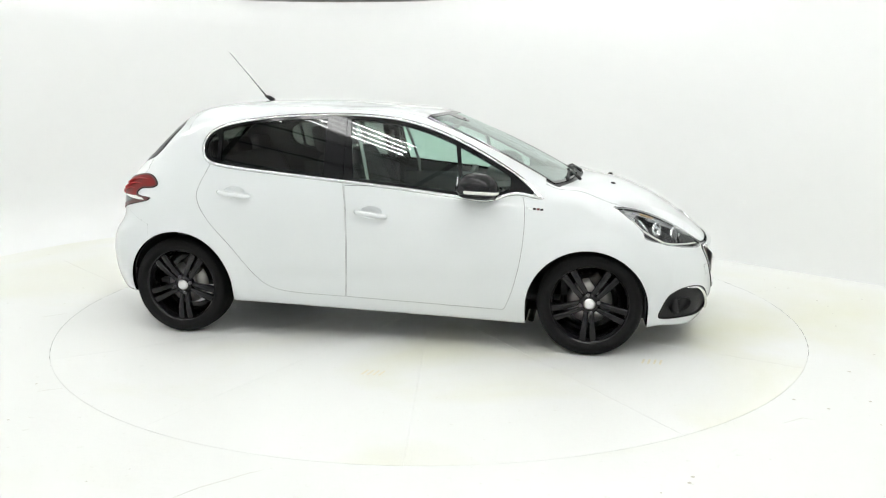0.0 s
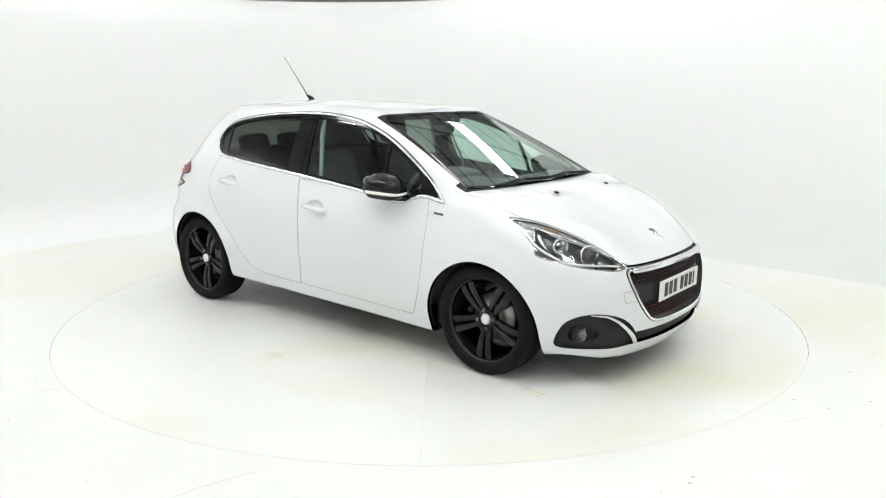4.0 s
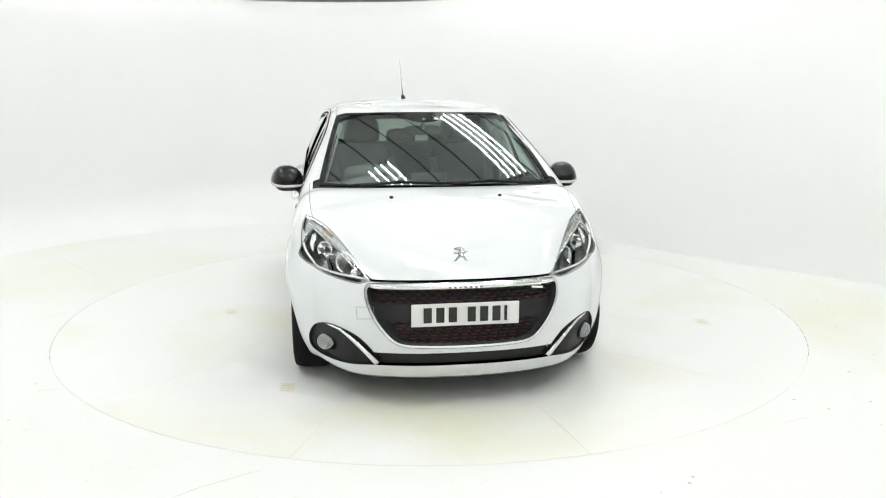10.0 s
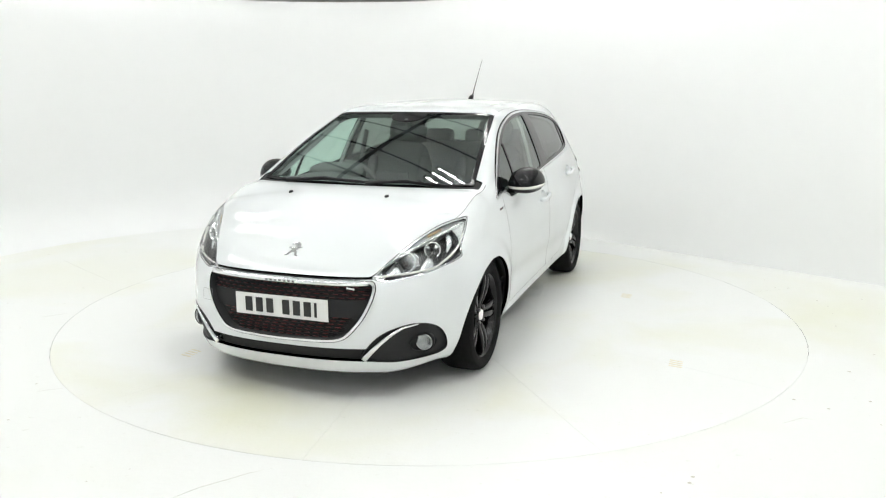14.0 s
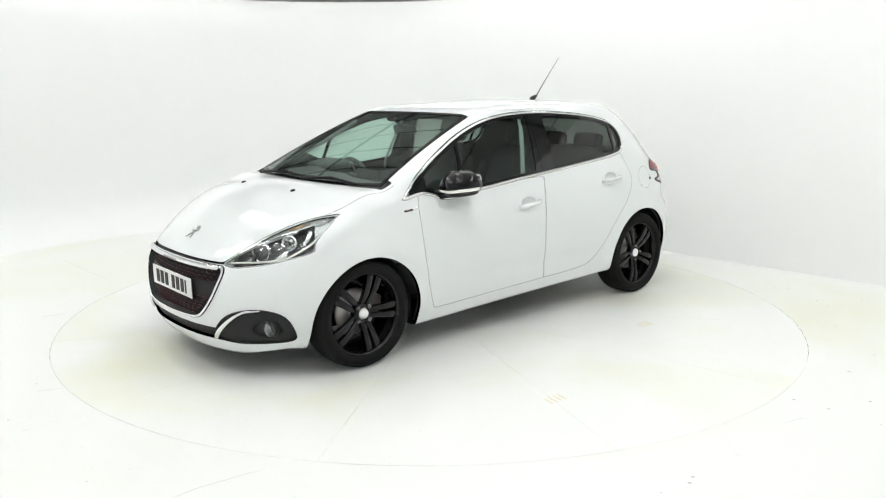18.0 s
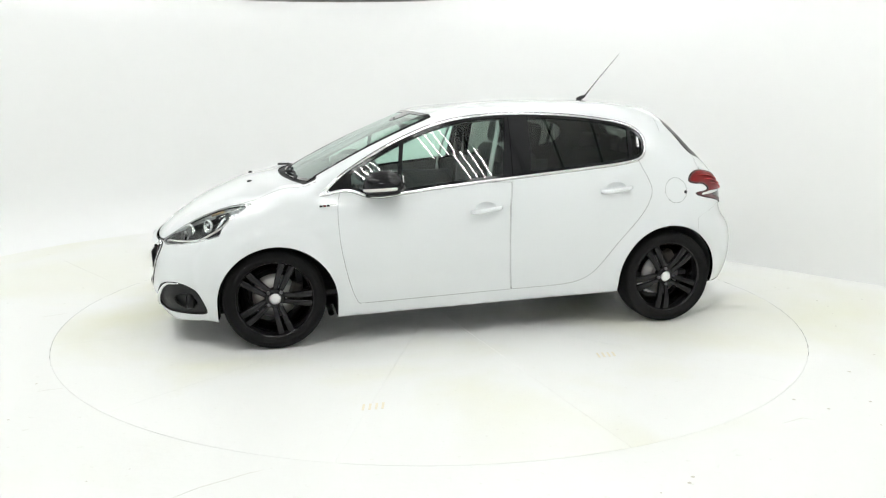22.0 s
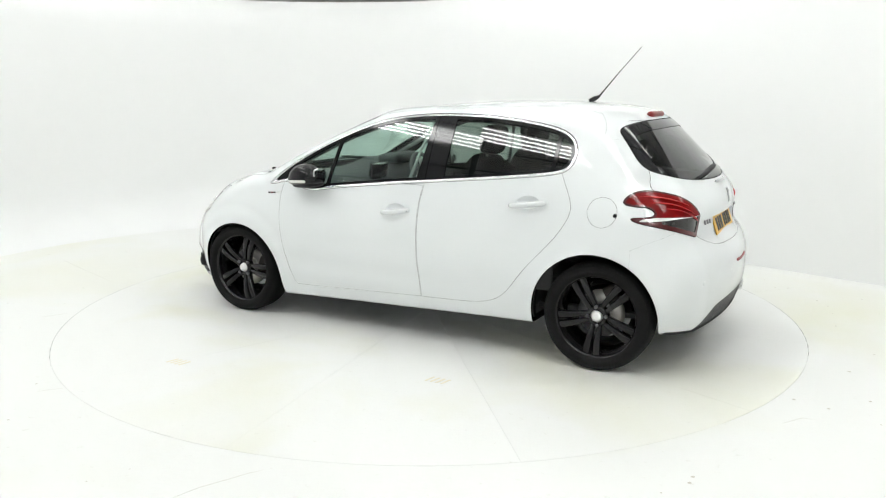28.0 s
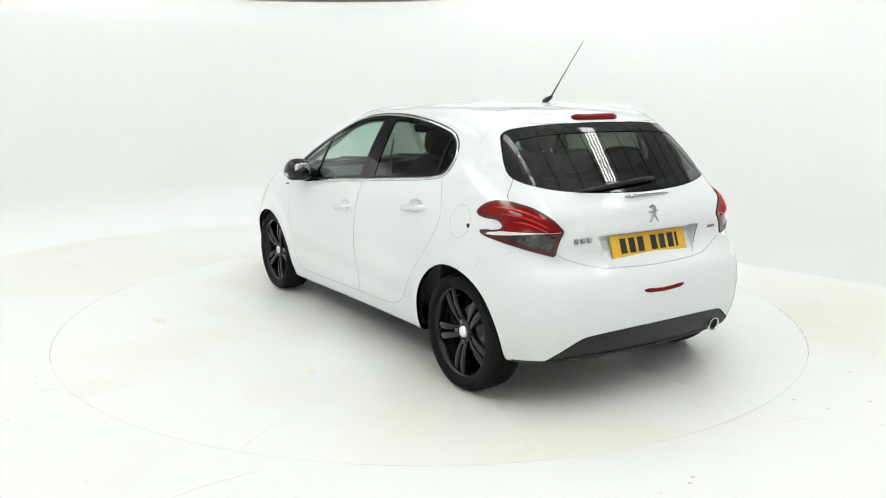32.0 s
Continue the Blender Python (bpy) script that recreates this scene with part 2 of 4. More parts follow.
def tube_data(path, radius, sides=8, flat=1.0, base=0):
    """A rod along a path; the radius may differ point by point."""
    path = [Vector(p) for p in path]
    rs = radius if isinstance(radius, (list, tuple)) else [radius] * len(path)
    verts, up = [], Vector((.13, .21, 1)).normalized()
    for i, p in enumerate(path):
        d = (path[min(i + 1, len(path) - 1)] - path[max(i - 1, 0)]).normalized()
        a = d.cross(up).normalized()
        b = a.cross(d)
        for k in range(sides):
            t = 2 * math.pi * k / sides
            verts.append(p + a * math.cos(t) * rs[i] + b * math.sin(t) * rs[i] * flat)
    faces = grid_faces(len(path), sides, False, True, base)
    faces.append(tuple(base + k for k in range(sides)))
    faces.append(tuple(base + (len(path) - 1) * sides + k for k in reversed(range(sides))))
    return verts, faces


def rod(name, path, radius, mat, parent=None, sides=10, flat=1.0, label=""):
    v, f = tube_data(path, radius, sides, flat)
    return sheet(name, v, f, mat, parent, label)


def block_bm(size, at=(0, 0, 0), bevel=.0, turn=None, segments=2):
    bm = bmesh.new()
    bmesh.ops.create_cube(bm, size=1)
    for v in bm.verts:
        v.co = Vector((v.co.x * size[0], v.co.y * size[1], v.co.z * size[2]))
    if bevel:
        bmesh.ops.bevel(bm, geom=bm.edges[:], offset=bevel, segments=segments, affect="EDGES", profile=.5)
    if turn:
        bmesh.ops.rotate(bm, verts=bm.verts, cent=(0, 0, 0), matrix=Euler([radians(a) for a in turn]).to_matrix())
    bmesh.ops.translate(bm, verts=bm.verts, vec=at)
    return bm


def block(name, size, at, mat, parent=None, bevel=.004, turn=None, label="", segments=2):
    return part(name, block_bm(size, at, bevel, turn, segments), mat, parent, label, smooth=False)


def pillow(name, size, at, mat, parent=None, turn=(0, 0, 0), e=(.45, .45), label="", taper=0.0, nu=28, nv=16):
    """A rounded cushion shape."""
    m = Euler([radians(a) for a in turn]).to_matrix()
    verts = []

    def p(c, k):
        return math.copysign(abs(c) ** k, c)
    for i in range(nu):
        a = 2 * math.pi * i / nu
        for j in range(nv):
            b = -math.pi / 2 + math.pi * j / (nv - 1)
            z = p(math.sin(b), e[1])
            w = 1 - taper * z
            q = Vector((size[0] / 2 * p(math.cos(b), e[1]) * p(math.cos(a), e[0]) * w,
                        size[1] / 2 * p(math.cos(b), e[1]) * p(math.sin(a), e[0]) * w, size[2] / 2 * z))
            verts.append(m @ q + Vector(at))
    return sheet(name, verts, grid_faces(nu, nv, True), mat, parent, label)


def empty(name, label, category, group=""):
    return tagged(new(name), label, category, group)


# ---- the studio ----
TABLE_R = 2.455


def build_floor():
    n, verts, faces = 96, [], []
    for ring, r in enumerate((TABLE_R + .0022, 3.2, 6, 14)):
        for i in range(n):
            a = 2 * math.pi * i / n
            verts.append((r * math.cos(a), r * math.sin(a), 0))
    for ring in range(3):
        for i in range(n):
            j = (i + 1) % n
            faces.append((ring * n + i, (ring + 1) * n + i, (ring + 1) * n + j, ring * n + j))
    ground = tagged(sheet("floor", verts, faces, FLOOR, smooth=False), "white painted concrete floor with yellowed stains and scuffs", "floor", kind="structure")
    # scratches and a joint in the paint
    for path in ([(-.98, -2.70), (-.90, -2.62), (-.81, -2.56), (-.74, -2.51), (-.68, -2.48)], [(-2.02, -1.61), (-1.96, -1.585), (-1.91, -1.57)], [(-2.65, -.25), (-2.58, -.20), (-2.52, -.16)],
                 [(-3.32, 1.57), (-2.95, 1.16), (-2.56, .74)], [(1.62, -2.06), (1.74, -2.0), (1.79, -2.02)], [(2.62, -1.35), (2.80, -1.22), (2.97, -1.15)], [(2.45, .35), (2.62, .41)]):
        rod("scratch", [(x, y, .0006) for x, y in path], [.0008] + [.0016] * (len(path) - 2) + [.0008], CRACK, ground, 4, .3, "thin scratch in the floor paint")
    rng, sv, sf = random.Random(4), [], []
    for k in range(130):
        a, d = rng.uniform(0, 6.28), rng.uniform(2.5, 4.2)
        x, y, w = d * math.cos(a), d * math.sin(a), rng.uniform(.003, .010)
        base, q = len(sv), rng.uniform(0, 3)
        for i in range(5):
            sv.append((x + w * math.cos(q + i * 1.257) * rng.uniform(.6, 1.4), y + w * math.sin(q + i * 1.257), .0009))
        sv.append((x, y, .0025))
        sf += [(base + i, base + (i + 1) % 5, base + 5) for i in range(5)]
    tagged(sheet("floor_chips", sv, sf, CRACK, None, "scattered small grey chips and specks on the floor", False), category="chips", kind="stuff")
    pit = lathe("pit", [(-.25, .01), (-.25, TABLE_R + .05), (-.002, TABLE_R + .05), (-.002, TABLE_R + .004)], GAP, axis="z", steps=96, smooth=False)
    tagged(pit, "dark round pit under the turntable", "pit", kind="structure")


def build_walls():
    """One curved white wall: a straight stretch that meets the floor in a sharp line, the rest swept up from it."""
    left = [(-5.0, -6.6), (-4.9, -3.4), (-4.8, -1.2), (-4.75, .4), (-4.4, 1.9), (-3.6, 3.1), (-2.4, 3.85), (-1.0, 4.1), (-.1, 3.98)]
    xs, ys = zip(*left)
    s = np.linspace(0, len(left) - 1, 60)
    k = np.arange(len(left))
    lx, ly = curve(k, xs), curve(k, ys)
    plan = [(float(lx(t)), float(ly(t)), .45) for t in s]
    for i in range(1, 9):
        u = i / 8
        plan.append((-.1 + u * .75, 3.98 - .33 * u - .02 * u * u * 0, .45 - .444 * u))
    for i in range(1, 18):
        u = i / 12
        plan.append((.65 + u * (5.0 - .65), 3.65 + u * (-1.03 - 3.65), .006))
    verts, cols = [], 22
    high = 2.525
    for i, (x, y, r) in enumerate(plan):
        a, b = plan[max(i - 1, 0)], plan[min(i + 1, len(plan) - 1)]
        nx, ny = -(b[1] - a[1]), b[0] - a[0]
        d = math.hypot(nx, ny)
        nx, ny = -nx / d, -ny / d          # towards the room
        for j in range(cols):
            if j < 14:
                t = math.pi / 2 * j / 13
                off, z = r - r * math.sin(t), r - r * math.cos(t)
            else:
                off, z = 0.0, r + (high - r) * (j - 13) / (cols - 15) if j < cols - 1 else high
                if j == cols - 1:
                    off = -.12
            verts.append((x + nx * off, y + ny * off, z - .002))
    wall = sheet("wall_back", verts, grid_faces(len(plan), cols), WALL)
    tagged(wall, "white curved studio wall swept up from the floor, with a hairline crack", "wall", kind="structure")
    so = wall.modifiers.new("thick", "SOLIDIFY")
    so.thickness, so.offset = .10, -1.0
    # a crack in the plaster
    path = [(-4.42, 1.82, 1.20), (-4.425, 1.83, 1.10), (-4.42, 1.85, 1.02), (-4.44, 1.80, .92), (-4.46, 1.74, .84), (-4.48, 1.68, .74)]
    rod("crack", path, .004, CRACK, wall, 5, label="thin crack in the plaster")


def build_hall():
    """The shed round the studio: corrugated barrel roof on arched beams, added bounce walls."""
    hall = empty("warehouse_roof", "white metal barrel roof with dark joints and beams", "roof")
    tagged(hall, kind="structure")
    n, verts = 400, []
    ys = np.linspace(-13, 13, 9)
    for y in ys:
        for i in range(n + 1):
            a = math.pi * (.08 + .84 * i / n)
            r = 9.5 + .03 * math.sin(i * math.pi * .25)
            verts.append((r * math.cos(a) * 1.35, y, -.9 + r * math.sin(a) * .72))
    sheet("roof_sheet", verts, grid_faces(len(ys), n + 1), STEEL, hall)
    # joints between the roof panels run along the light banks, a few beams cross them
    def under_roof(turn, offset, drop):
        c, k, out = math.cos(radians(turn)), math.sin(radians(turn)), []
        for d in np.linspace(-16, 16, 65):
            x, y = d * c - offset * k, d * k + offset * c
            if abs(x) < 7.6 and -9.4 < y < 12.8:
                out.append((x, y, -.9 + 6.84 * math.sqrt(1 - (x / 12.83) ** 2) - drop))
        return out
    for turn, gap, drop, name, radius in ((-52, .72, .04, "panel_joint", .020), (38, 3.6, .12, "beam", .055)):
        for k in range(-20, 21):
            path = under_roof(turn, gap * k, drop)
            if len(path) > 4:
                rod(name, path, radius, BEAM, hall, 6)
    # unseen white walls, set close to bounce light onto the car's sides
    for i, (x, y, sx, sy, sz) in enumerate(((0, -9.6, 16, .2, 7), (0, 13, 26, .2, 7), (-7.8, 0, .2, 26, 4.6), (7.8, 0, .2, 26, 4.6))):
        w = block(f"wall_{('front', 'rear', 'side', 'gable')[i]}", (sx, sy, sz), (x, y, sz / 2), HALL, None, .01)
        tagged(w, "plain white hall wall, added to close the set and bounce light", "wall", kind="structure")


def tube_bank():
    """Four fluorescent tubes in a white tray."""
    bank = empty("ceiling_light", "hanging bank of four lit white fluorescent tubes", "ceiling light", "light banks round the turntable")
    for s in (-.55, .55):
        block("cross_bar", (.05, .40, .02), (s, 0, .07), HOUSING, bank, .004)
    for k in range(4):
        y = -.165 + .11 * k
        v, f = tube_data([(-.90, y, 0), (.90, y, 0)], .014, 8)
        sheet("tube", v, f, TUBE, bank, "lit white tube")
        block("batten", (1.84, .034, .028), (0, y, .044), HOUSING, bank, .004)
        for s in (-1, 1):
            block("cap", (.04, .04, .06), (s * .92, y, .012), GREY_TRIM, bank, .004)
    for s in (-.6, .6):
        rod("hanger", [(s, 0, .09), (s, 0, 1.0)], .006, BEAM, bank, 6)
    return bank


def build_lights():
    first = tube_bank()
    # the last three banks are unseen, added to fill the left wall and camera side
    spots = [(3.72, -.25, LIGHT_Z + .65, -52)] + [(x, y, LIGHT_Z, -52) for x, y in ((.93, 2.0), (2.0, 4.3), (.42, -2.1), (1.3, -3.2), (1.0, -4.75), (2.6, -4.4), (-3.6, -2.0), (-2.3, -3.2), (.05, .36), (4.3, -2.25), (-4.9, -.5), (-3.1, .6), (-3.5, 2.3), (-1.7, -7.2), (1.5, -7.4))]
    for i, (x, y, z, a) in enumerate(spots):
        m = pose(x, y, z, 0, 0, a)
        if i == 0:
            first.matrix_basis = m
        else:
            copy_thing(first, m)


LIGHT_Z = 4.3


def build_turntable():
    table = empty("turntable", "round white turntable of twelve painted steel sectors, yellowed and scuffed", "turntable")
    n = 10
    for k in range(12):
        a0, a1 = radians(8.4 + 30 * k), radians(38.4 + 30 * k)
        w = .0005
        verts, faces = [], []
        for z in (0.0, -.02):
            for i in range(n + 1):
                a = a0 + (a1 - a0) * i / n
                for r in (.05, TABLE_R):
                    g = (w / r) * (1 - 2 * i / n)
                    verts.append((r * math.cos(a + g), r * math.sin(a + g), z))
        m, e = 2 * (n + 1), 2 * n
        for i in range(n):
            b = 2 * i
            faces.append((b, b + 1, b + 3, b + 2))
            faces.append((m + b + 1, m + b + 3, b + 3, b + 1))
        faces.append((0, m, m + 1, 1))
        faces.append((e, e + 1, m + e + 1, m + e))
        sheet("sector", verts, faces, PLATE, table, smooth=False)
    lathe("hub_plate", [(.001, .0), (.001, .10), (-.01, .104)], PLATE, table, 32, "z", smooth=False)
    lathe("drum", [(-.021, .01), (-.021, TABLE_R - .004), (-.2, TABLE_R - .01)], GAP, table, 96, "z", smooth=False)
    for r, a in ((1.855, 69), (1.485, 121), (1.74, -33), (1.40, -92)):
        for k in range(4):
            x, y = r * math.cos(radians(a)) + (k - 1.5) * .032, r * math.sin(radians(a))
            block("slot", (.012, .075, .002), (x, y, .0012), MARK, table, .0008, (0, 0, -12), "yellowed slot mark")
    return table


build_floor()
build_walls()
build_hall()
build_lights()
turntable = build_turntable()


# ---- the car's skin as a mesh of half the car, cut into panels ----
class Skin:
    """Half the car's skin: points and faces."""

    def __init__(self, v, f):
        self.v, self.f = v, f

    def cut(self, d):
        """Splits at d = 0 (d: values at the points) into the parts below and above zero."""
        v, d = list(map(tuple, self.v)), list(map(float, d))
        low, high, seen = [], [], {}

        def cross(a, b):
            key = (a, b) if a < b else (b, a)
            if key not in seen:
                u = d[a] / (d[a] - d[b])
                p, q = v[a], v[b]
                v.append(tuple(p[i] + (q[i] - p[i]) * u for i in range(3)))
                d.append(0.0)
                seen[key] = len(v) - 1
            return seen[key]
        neg = np.array(d) < 0
        for f in self.f:
            k = sum(bool(neg[i]) for i in f)
            if k == len(f):
                low.append(f)
            elif k == 0:
                high.append(f)
            else:
                lo, hi = [], []
                for a, b in zip(f, f[1:] + f[:1]):
                    (lo if neg[a] else hi).append(a)
                    if neg[a] != neg[b]:
                        c = cross(a, b)
                        lo.append(c)
                        hi.append(c)
                if len(lo) > 2:
                    low.append(tuple(lo))
                if len(hi) > 2:
                    high.append(tuple(hi))
        return Skin(np.array(v), low).packed(), Skin(np.array(v), high).packed()

    def packed(self):
        if not self.f:
            return Skin(np.zeros((0, 3)), [])
        used = np.unique(np.fromiter((i for f in self.f for i in f), int))
        index = np.full(len(self.v), -1)
        index[used] = np.arange(len(used))
        return Skin(self.v[used], [tuple(int(index[i]) for i in f) for f in self.f])

    def rim(self):
        count = {}
        for f in self.f:
            for a, b in zip(f, f[1:] + f[:1]):
                if (b, a) in count:
                    del count[(b, a)]
                else:
                    count[(a, b)] = 1
        return [(a, b) for a, b in count if not (abs(self.v[a][1]) < 1e-4 and abs(self.v[b][1]) < 1e-4)]

    def join(self, other):
        n = len(self.v)
        return Skin(np.concatenate((self.v, other.v)), self.f + [tuple(i + n for i in f) for f in other.f])


def half_skin(h=.0135):
    xs, ys, zs = np.arange(-2.02, 2.14, h), np.arange(-1.5 * h, .95, h), np.arange(.08, 1.53, h)
    val = np.empty((len(xs), len(ys), len(zs)), np.float32)
    Y, Z = np.meshgrid(ys, zs, indexing="ij")
    for i, x in enumerate(xs):
        val[i] = body(np.full_like(Y, x), Y, Z)
    neg = val < 0
    corner = sum(neg[a:len(xs) - 1 + a, b:len(ys) - 1 + b, c:len(zs) - 1 + c].astype(np.int8) for a in (0, 1) for b in (0, 1) for c in (0, 1))
    live = (corner > 0) & (corner < 8)
    index = np.full(live.shape, -1)
    index[live] = np.arange(live.sum())
    i, j, k = np.nonzero(live)
    p = np.stack((xs[i] + h / 2, ys[j] + h / 2, zs[k] + h / 2), 1)
    for _ in range(4):
        g = gradient(p)
        p = p - g * (body(*p.T) / np.maximum((g * g).sum(1), .2))[:, None]
    faces = []
    for axis in range(3):
        a = np.moveaxis(neg, axis, 0)
        idx = np.moveaxis(index, axis, 0)
        change = a[:-1, 1:-1, 1:-1] != a[1:, 1:-1, 1:-1]
        u, s, t = np.nonzero(change)
        q = np.stack((idx[u, s, t], idx[u, s + 1, t], idx[u, s + 1, t + 1], idx[u, s, t + 1]), 1)
        faces.append(q[q.min(1) >= 0])
    q = np.concatenate(faces)
    c = np.cross(p[q[:, 2]] - p[q[:, 0]], p[q[:, 3]] - p[q[:, 1]])
    flip = (c * gradient(p[q].mean(1))).sum(1) < 0
    q[flip] = q[flip][:, ::-1]
    return Skin(p, [tuple(map(int, r)) for r in q]).cut(-p[:, 1])[0]


def rounded(points, times=2):
    """Corners of a closed outline cut off twice; a point given twice stays sharp."""
    p = np.array(points, float)
    for _ in range(times):
        q = np.roll(p, -1, 0)
        p = np.stack((p * .75 + q * .25, p * .25 + q * .75), 1).reshape(-1, 2)
    return p


def outline(poly, u, v):
    """Distance to a closed outline, below zero inside."""
    d = np.full(u.shape, 1e9)
    inside = np.zeros(u.shape, bool)
    for (ax, ay), (bx, by) in zip(poly, np.roll(poly, -1, 0)):
        ex, ey = bx - ax, by - ay
        w = np.clip(((u - ax) * ex + (v - ay) * ey) / (ex * ex + ey * ey + 1e-12), 0, 1)
        d = np.minimum(d, (u - ax - ex * w) ** 2 + (v - ay - ey * w) ** 2)
        c = ((ay > v) != (by > v)) & (u < (bx - ax) * (v - ay) / (by - ay + 1e-12) + ax)
        inside ^= c
    d = np.sqrt(d)
    return np.where(inside, -d, d)


def raised(skin, amount):
    """The same piece of skin moved out along its normals."""
    g = gradient(skin.v)
    n = g / np.linalg.norm(g, axis=1)[:, None]
    return Skin(skin.v + n * amount, skin.f)


def panel(name, skin, mat, parent, side=0, depth=.012, label="", out=0.0, swell=None, face=None):
    """A panel cut from the skin with its turned-in edge. side: 1 left, -1 right, 0 the whole width."""
    g = gradient(skin.v)
    n = g / np.linalg.norm(g, axis=1)[:, None]
    v0 = skin.v + n * out
    if face:                   # glass lies in its own even sheet
        n = along(skin.v, face)
    if swell is not None:      # rounded across, like a moulding
        n = n + swell
        n = n / np.linalg.norm(n, axis=1)[:, None]
    verts, norms, faces = [], [], []
    rim = skin.rim() if depth else []
    for s in ((1, -1) if side == 0 else (side,)):
        base = len(verts)
        m = np.array((1, s, 1))
        verts += list(v0 * m)
        norms += list(n * m)
        faces += [tuple(base + i for i in (f if s > 0 else f[::-1])) for f in skin.f]
        for a, b in rim:
            pa, pb = v0[a], v0[b]
            qa, qb = pa - n[a] * depth, pb - n[b] * depth
            w = np.cross(pb - pa, -n[a])
            l = np.linalg.norm(w)
            if l < 1e-12:
                continue
            k = len(verts)
            verts += [pa * m, pb * m, qb * m, qa * m]
            norms += [-w / l * m * -1] * 4
            faces.append((k + 1, k, k + 3, k + 2) if s > 0 else (k, k + 1, k + 2, k + 3))
    me = bpy.data.meshes.new(name)
    me.from_pydata([tuple(map(float, p)) for p in verts], [], faces)
    me.update()
    ob = finish(name, me, mat, parent, label)
    me.normals_split_custom_set_from_vertices([tuple(map(float, p)) for p in norms])
    return ob


# ---- outlines of openings and panels ----
R2 = math.sqrt(.5)
SIDE_WINDOWS = rounded([(1.0, .905), (1.0, .905), (.925, .975), (.853, 1.034), (.684, 1.135), (.474, 1.240), (.264, 1.318), (.06, 1.361), (-.194, 1.379), (-.472, 1.375),
                        (-.714, 1.357), (-.96, 1.320), (-1.078, 1.268), (-1.118, 1.18), (-1.088, 1.090), (-1.0, 1.054), (-.63, 1.016), (-.28, .982), (.064, .949),
                        (.473, .903), (.60, .884), (.69, .880), (.80, .923), (.87, .925), (.96, .903)])
HEADLAMP = rounded([(.442, .868), (.442, .868), (.608, .845), (.801, .768), (.947, .682), (1.04, .622), (1.04, .620), (.989, .603), (.922, .607), (.775, .628), (.636, .662),
                    (.552, .688), (.545, .70), (.548, .735), (.505, .79)])
TAIL_LAMP = rounded([(.412, .930), (.452, .976), (.513, .998), (.564, .999), (.636, .988), (.718, .967), (.798, .920), (.846, .866), (.846, .862), (.823, .816), (.808, .748), (.808, .748),
                     (.727, .774), (.595, .808), (.48, .832), (.440, .848), (.445, .862), (.541, .866), (.566, .884), (.532, .914), (.467, .914)])
GRILLE = rounded([(-.6, .616), (.43, .616), (.472, .602), (.474, .535), (.434, .438), (.375, .362), (.325, .320), (.22, .309), (-.6, .305)])
FOG_PANEL = rounded([(.748, .26), (.738, .335), (.69, .390), (.61, .402), (.49, .352), (.405, .238), (.40, .222), (.50, .208), (.63, .206), (.725, .210)])
FRONT_DOOR = rounded([(.858, 1.3), (.868, .925), (.888, .874), (.889, .716), (.868, .545), (.824, .365), (.780, .256), (.77, .25), (-.179, .287), (-.179, .287),
                      (-.164, .50), (-.160, .64), (-.166, .843), (-.19, .975), (-.20, 1.3)], 2)
REAR_DOOR = rounded([(-.20, 1.3), (-.196, .975), (-.172, .843), (-.166, .64), (-.170, .50), (-.185, .287), (-.185, .287), (-.50, .296), (-.645, .317), (-.742, .375), (-.868, .546),
                     (-1.035, .72), (-1.112, .84), (-1.118, .92), (-1.045, 1.056), (-.95, 1.3)], 2)
REAR_GLASS = rounded([(-.7, 1.348), (.25, 1.346), (.50, 1.328), (.575, 1.305), (.605, 1.265), (.655, 1.13), (.645, 1.085), (.56, 1.055), (.42, 1.034), (.15, 1.018), (-.7, 1.012)])
TAILGATE = rounded([(-.8, 1.40), (.50, 1.36), (.56, 1.33), (.58, 1.25), (.62, 1.15), (.66, 1.07), (.698, 1.02), (.70, .98), (.66, .90), (.60, .80), (.573, .750), (.42, .695), (.30, .672), (-.8, .664)])
VALANCE = rounded([(-.8, .392), (.10, .390), (.30, .383), (.46, .372), (.50, .360), (.56, .325), (.64, .275), (.70, .20), (.70, .05), (-.8, .05)])
PLATE_NICHE = rounded([(-.6, .836), (.30, .834), (.352, .831), (.352, .831), (.335, .78), (.30, .70), (.26, .678), (-.6, .676)])
LOW_INTAKE = rounded([(-.8, .284), (.38, .281), (.47, .281), (.47, .281), (.45, .214), (.45, .214), (.38, .216), (-.8, .222)])


HANDLES = {"front_door": (.085, .785, -.112, .812), "rear_door": (-.762, .885, -.975, .910)}


def wheel_mouth(x, z):
    f = np.hypot((x - 1.250) / .997, z - .276) - .351
    r = np.hypot((x + 1.255) / .985, z - .303) - .354
    # below the axle the mouth runs straight down
    f = np.where(z < .276, np.abs(x - 1.250) - .35, f)
    r = np.where(z < .303, np.abs(x + 1.255) - .349, r)
    return np.minimum(f, r)


def slanted(x, z, x0, z0, x1, z1):
    """Signed distance in front of a slanted line in the side view."""
    dx, dz = x1 - x0, z1 - z0
    l = math.hypot(dx, dz)
    return ((x - x0) * dz - (z - z0) * dx) / l


car = empty("car", "white five-door hatchback with black alloy wheels parked on the turntable", "car")


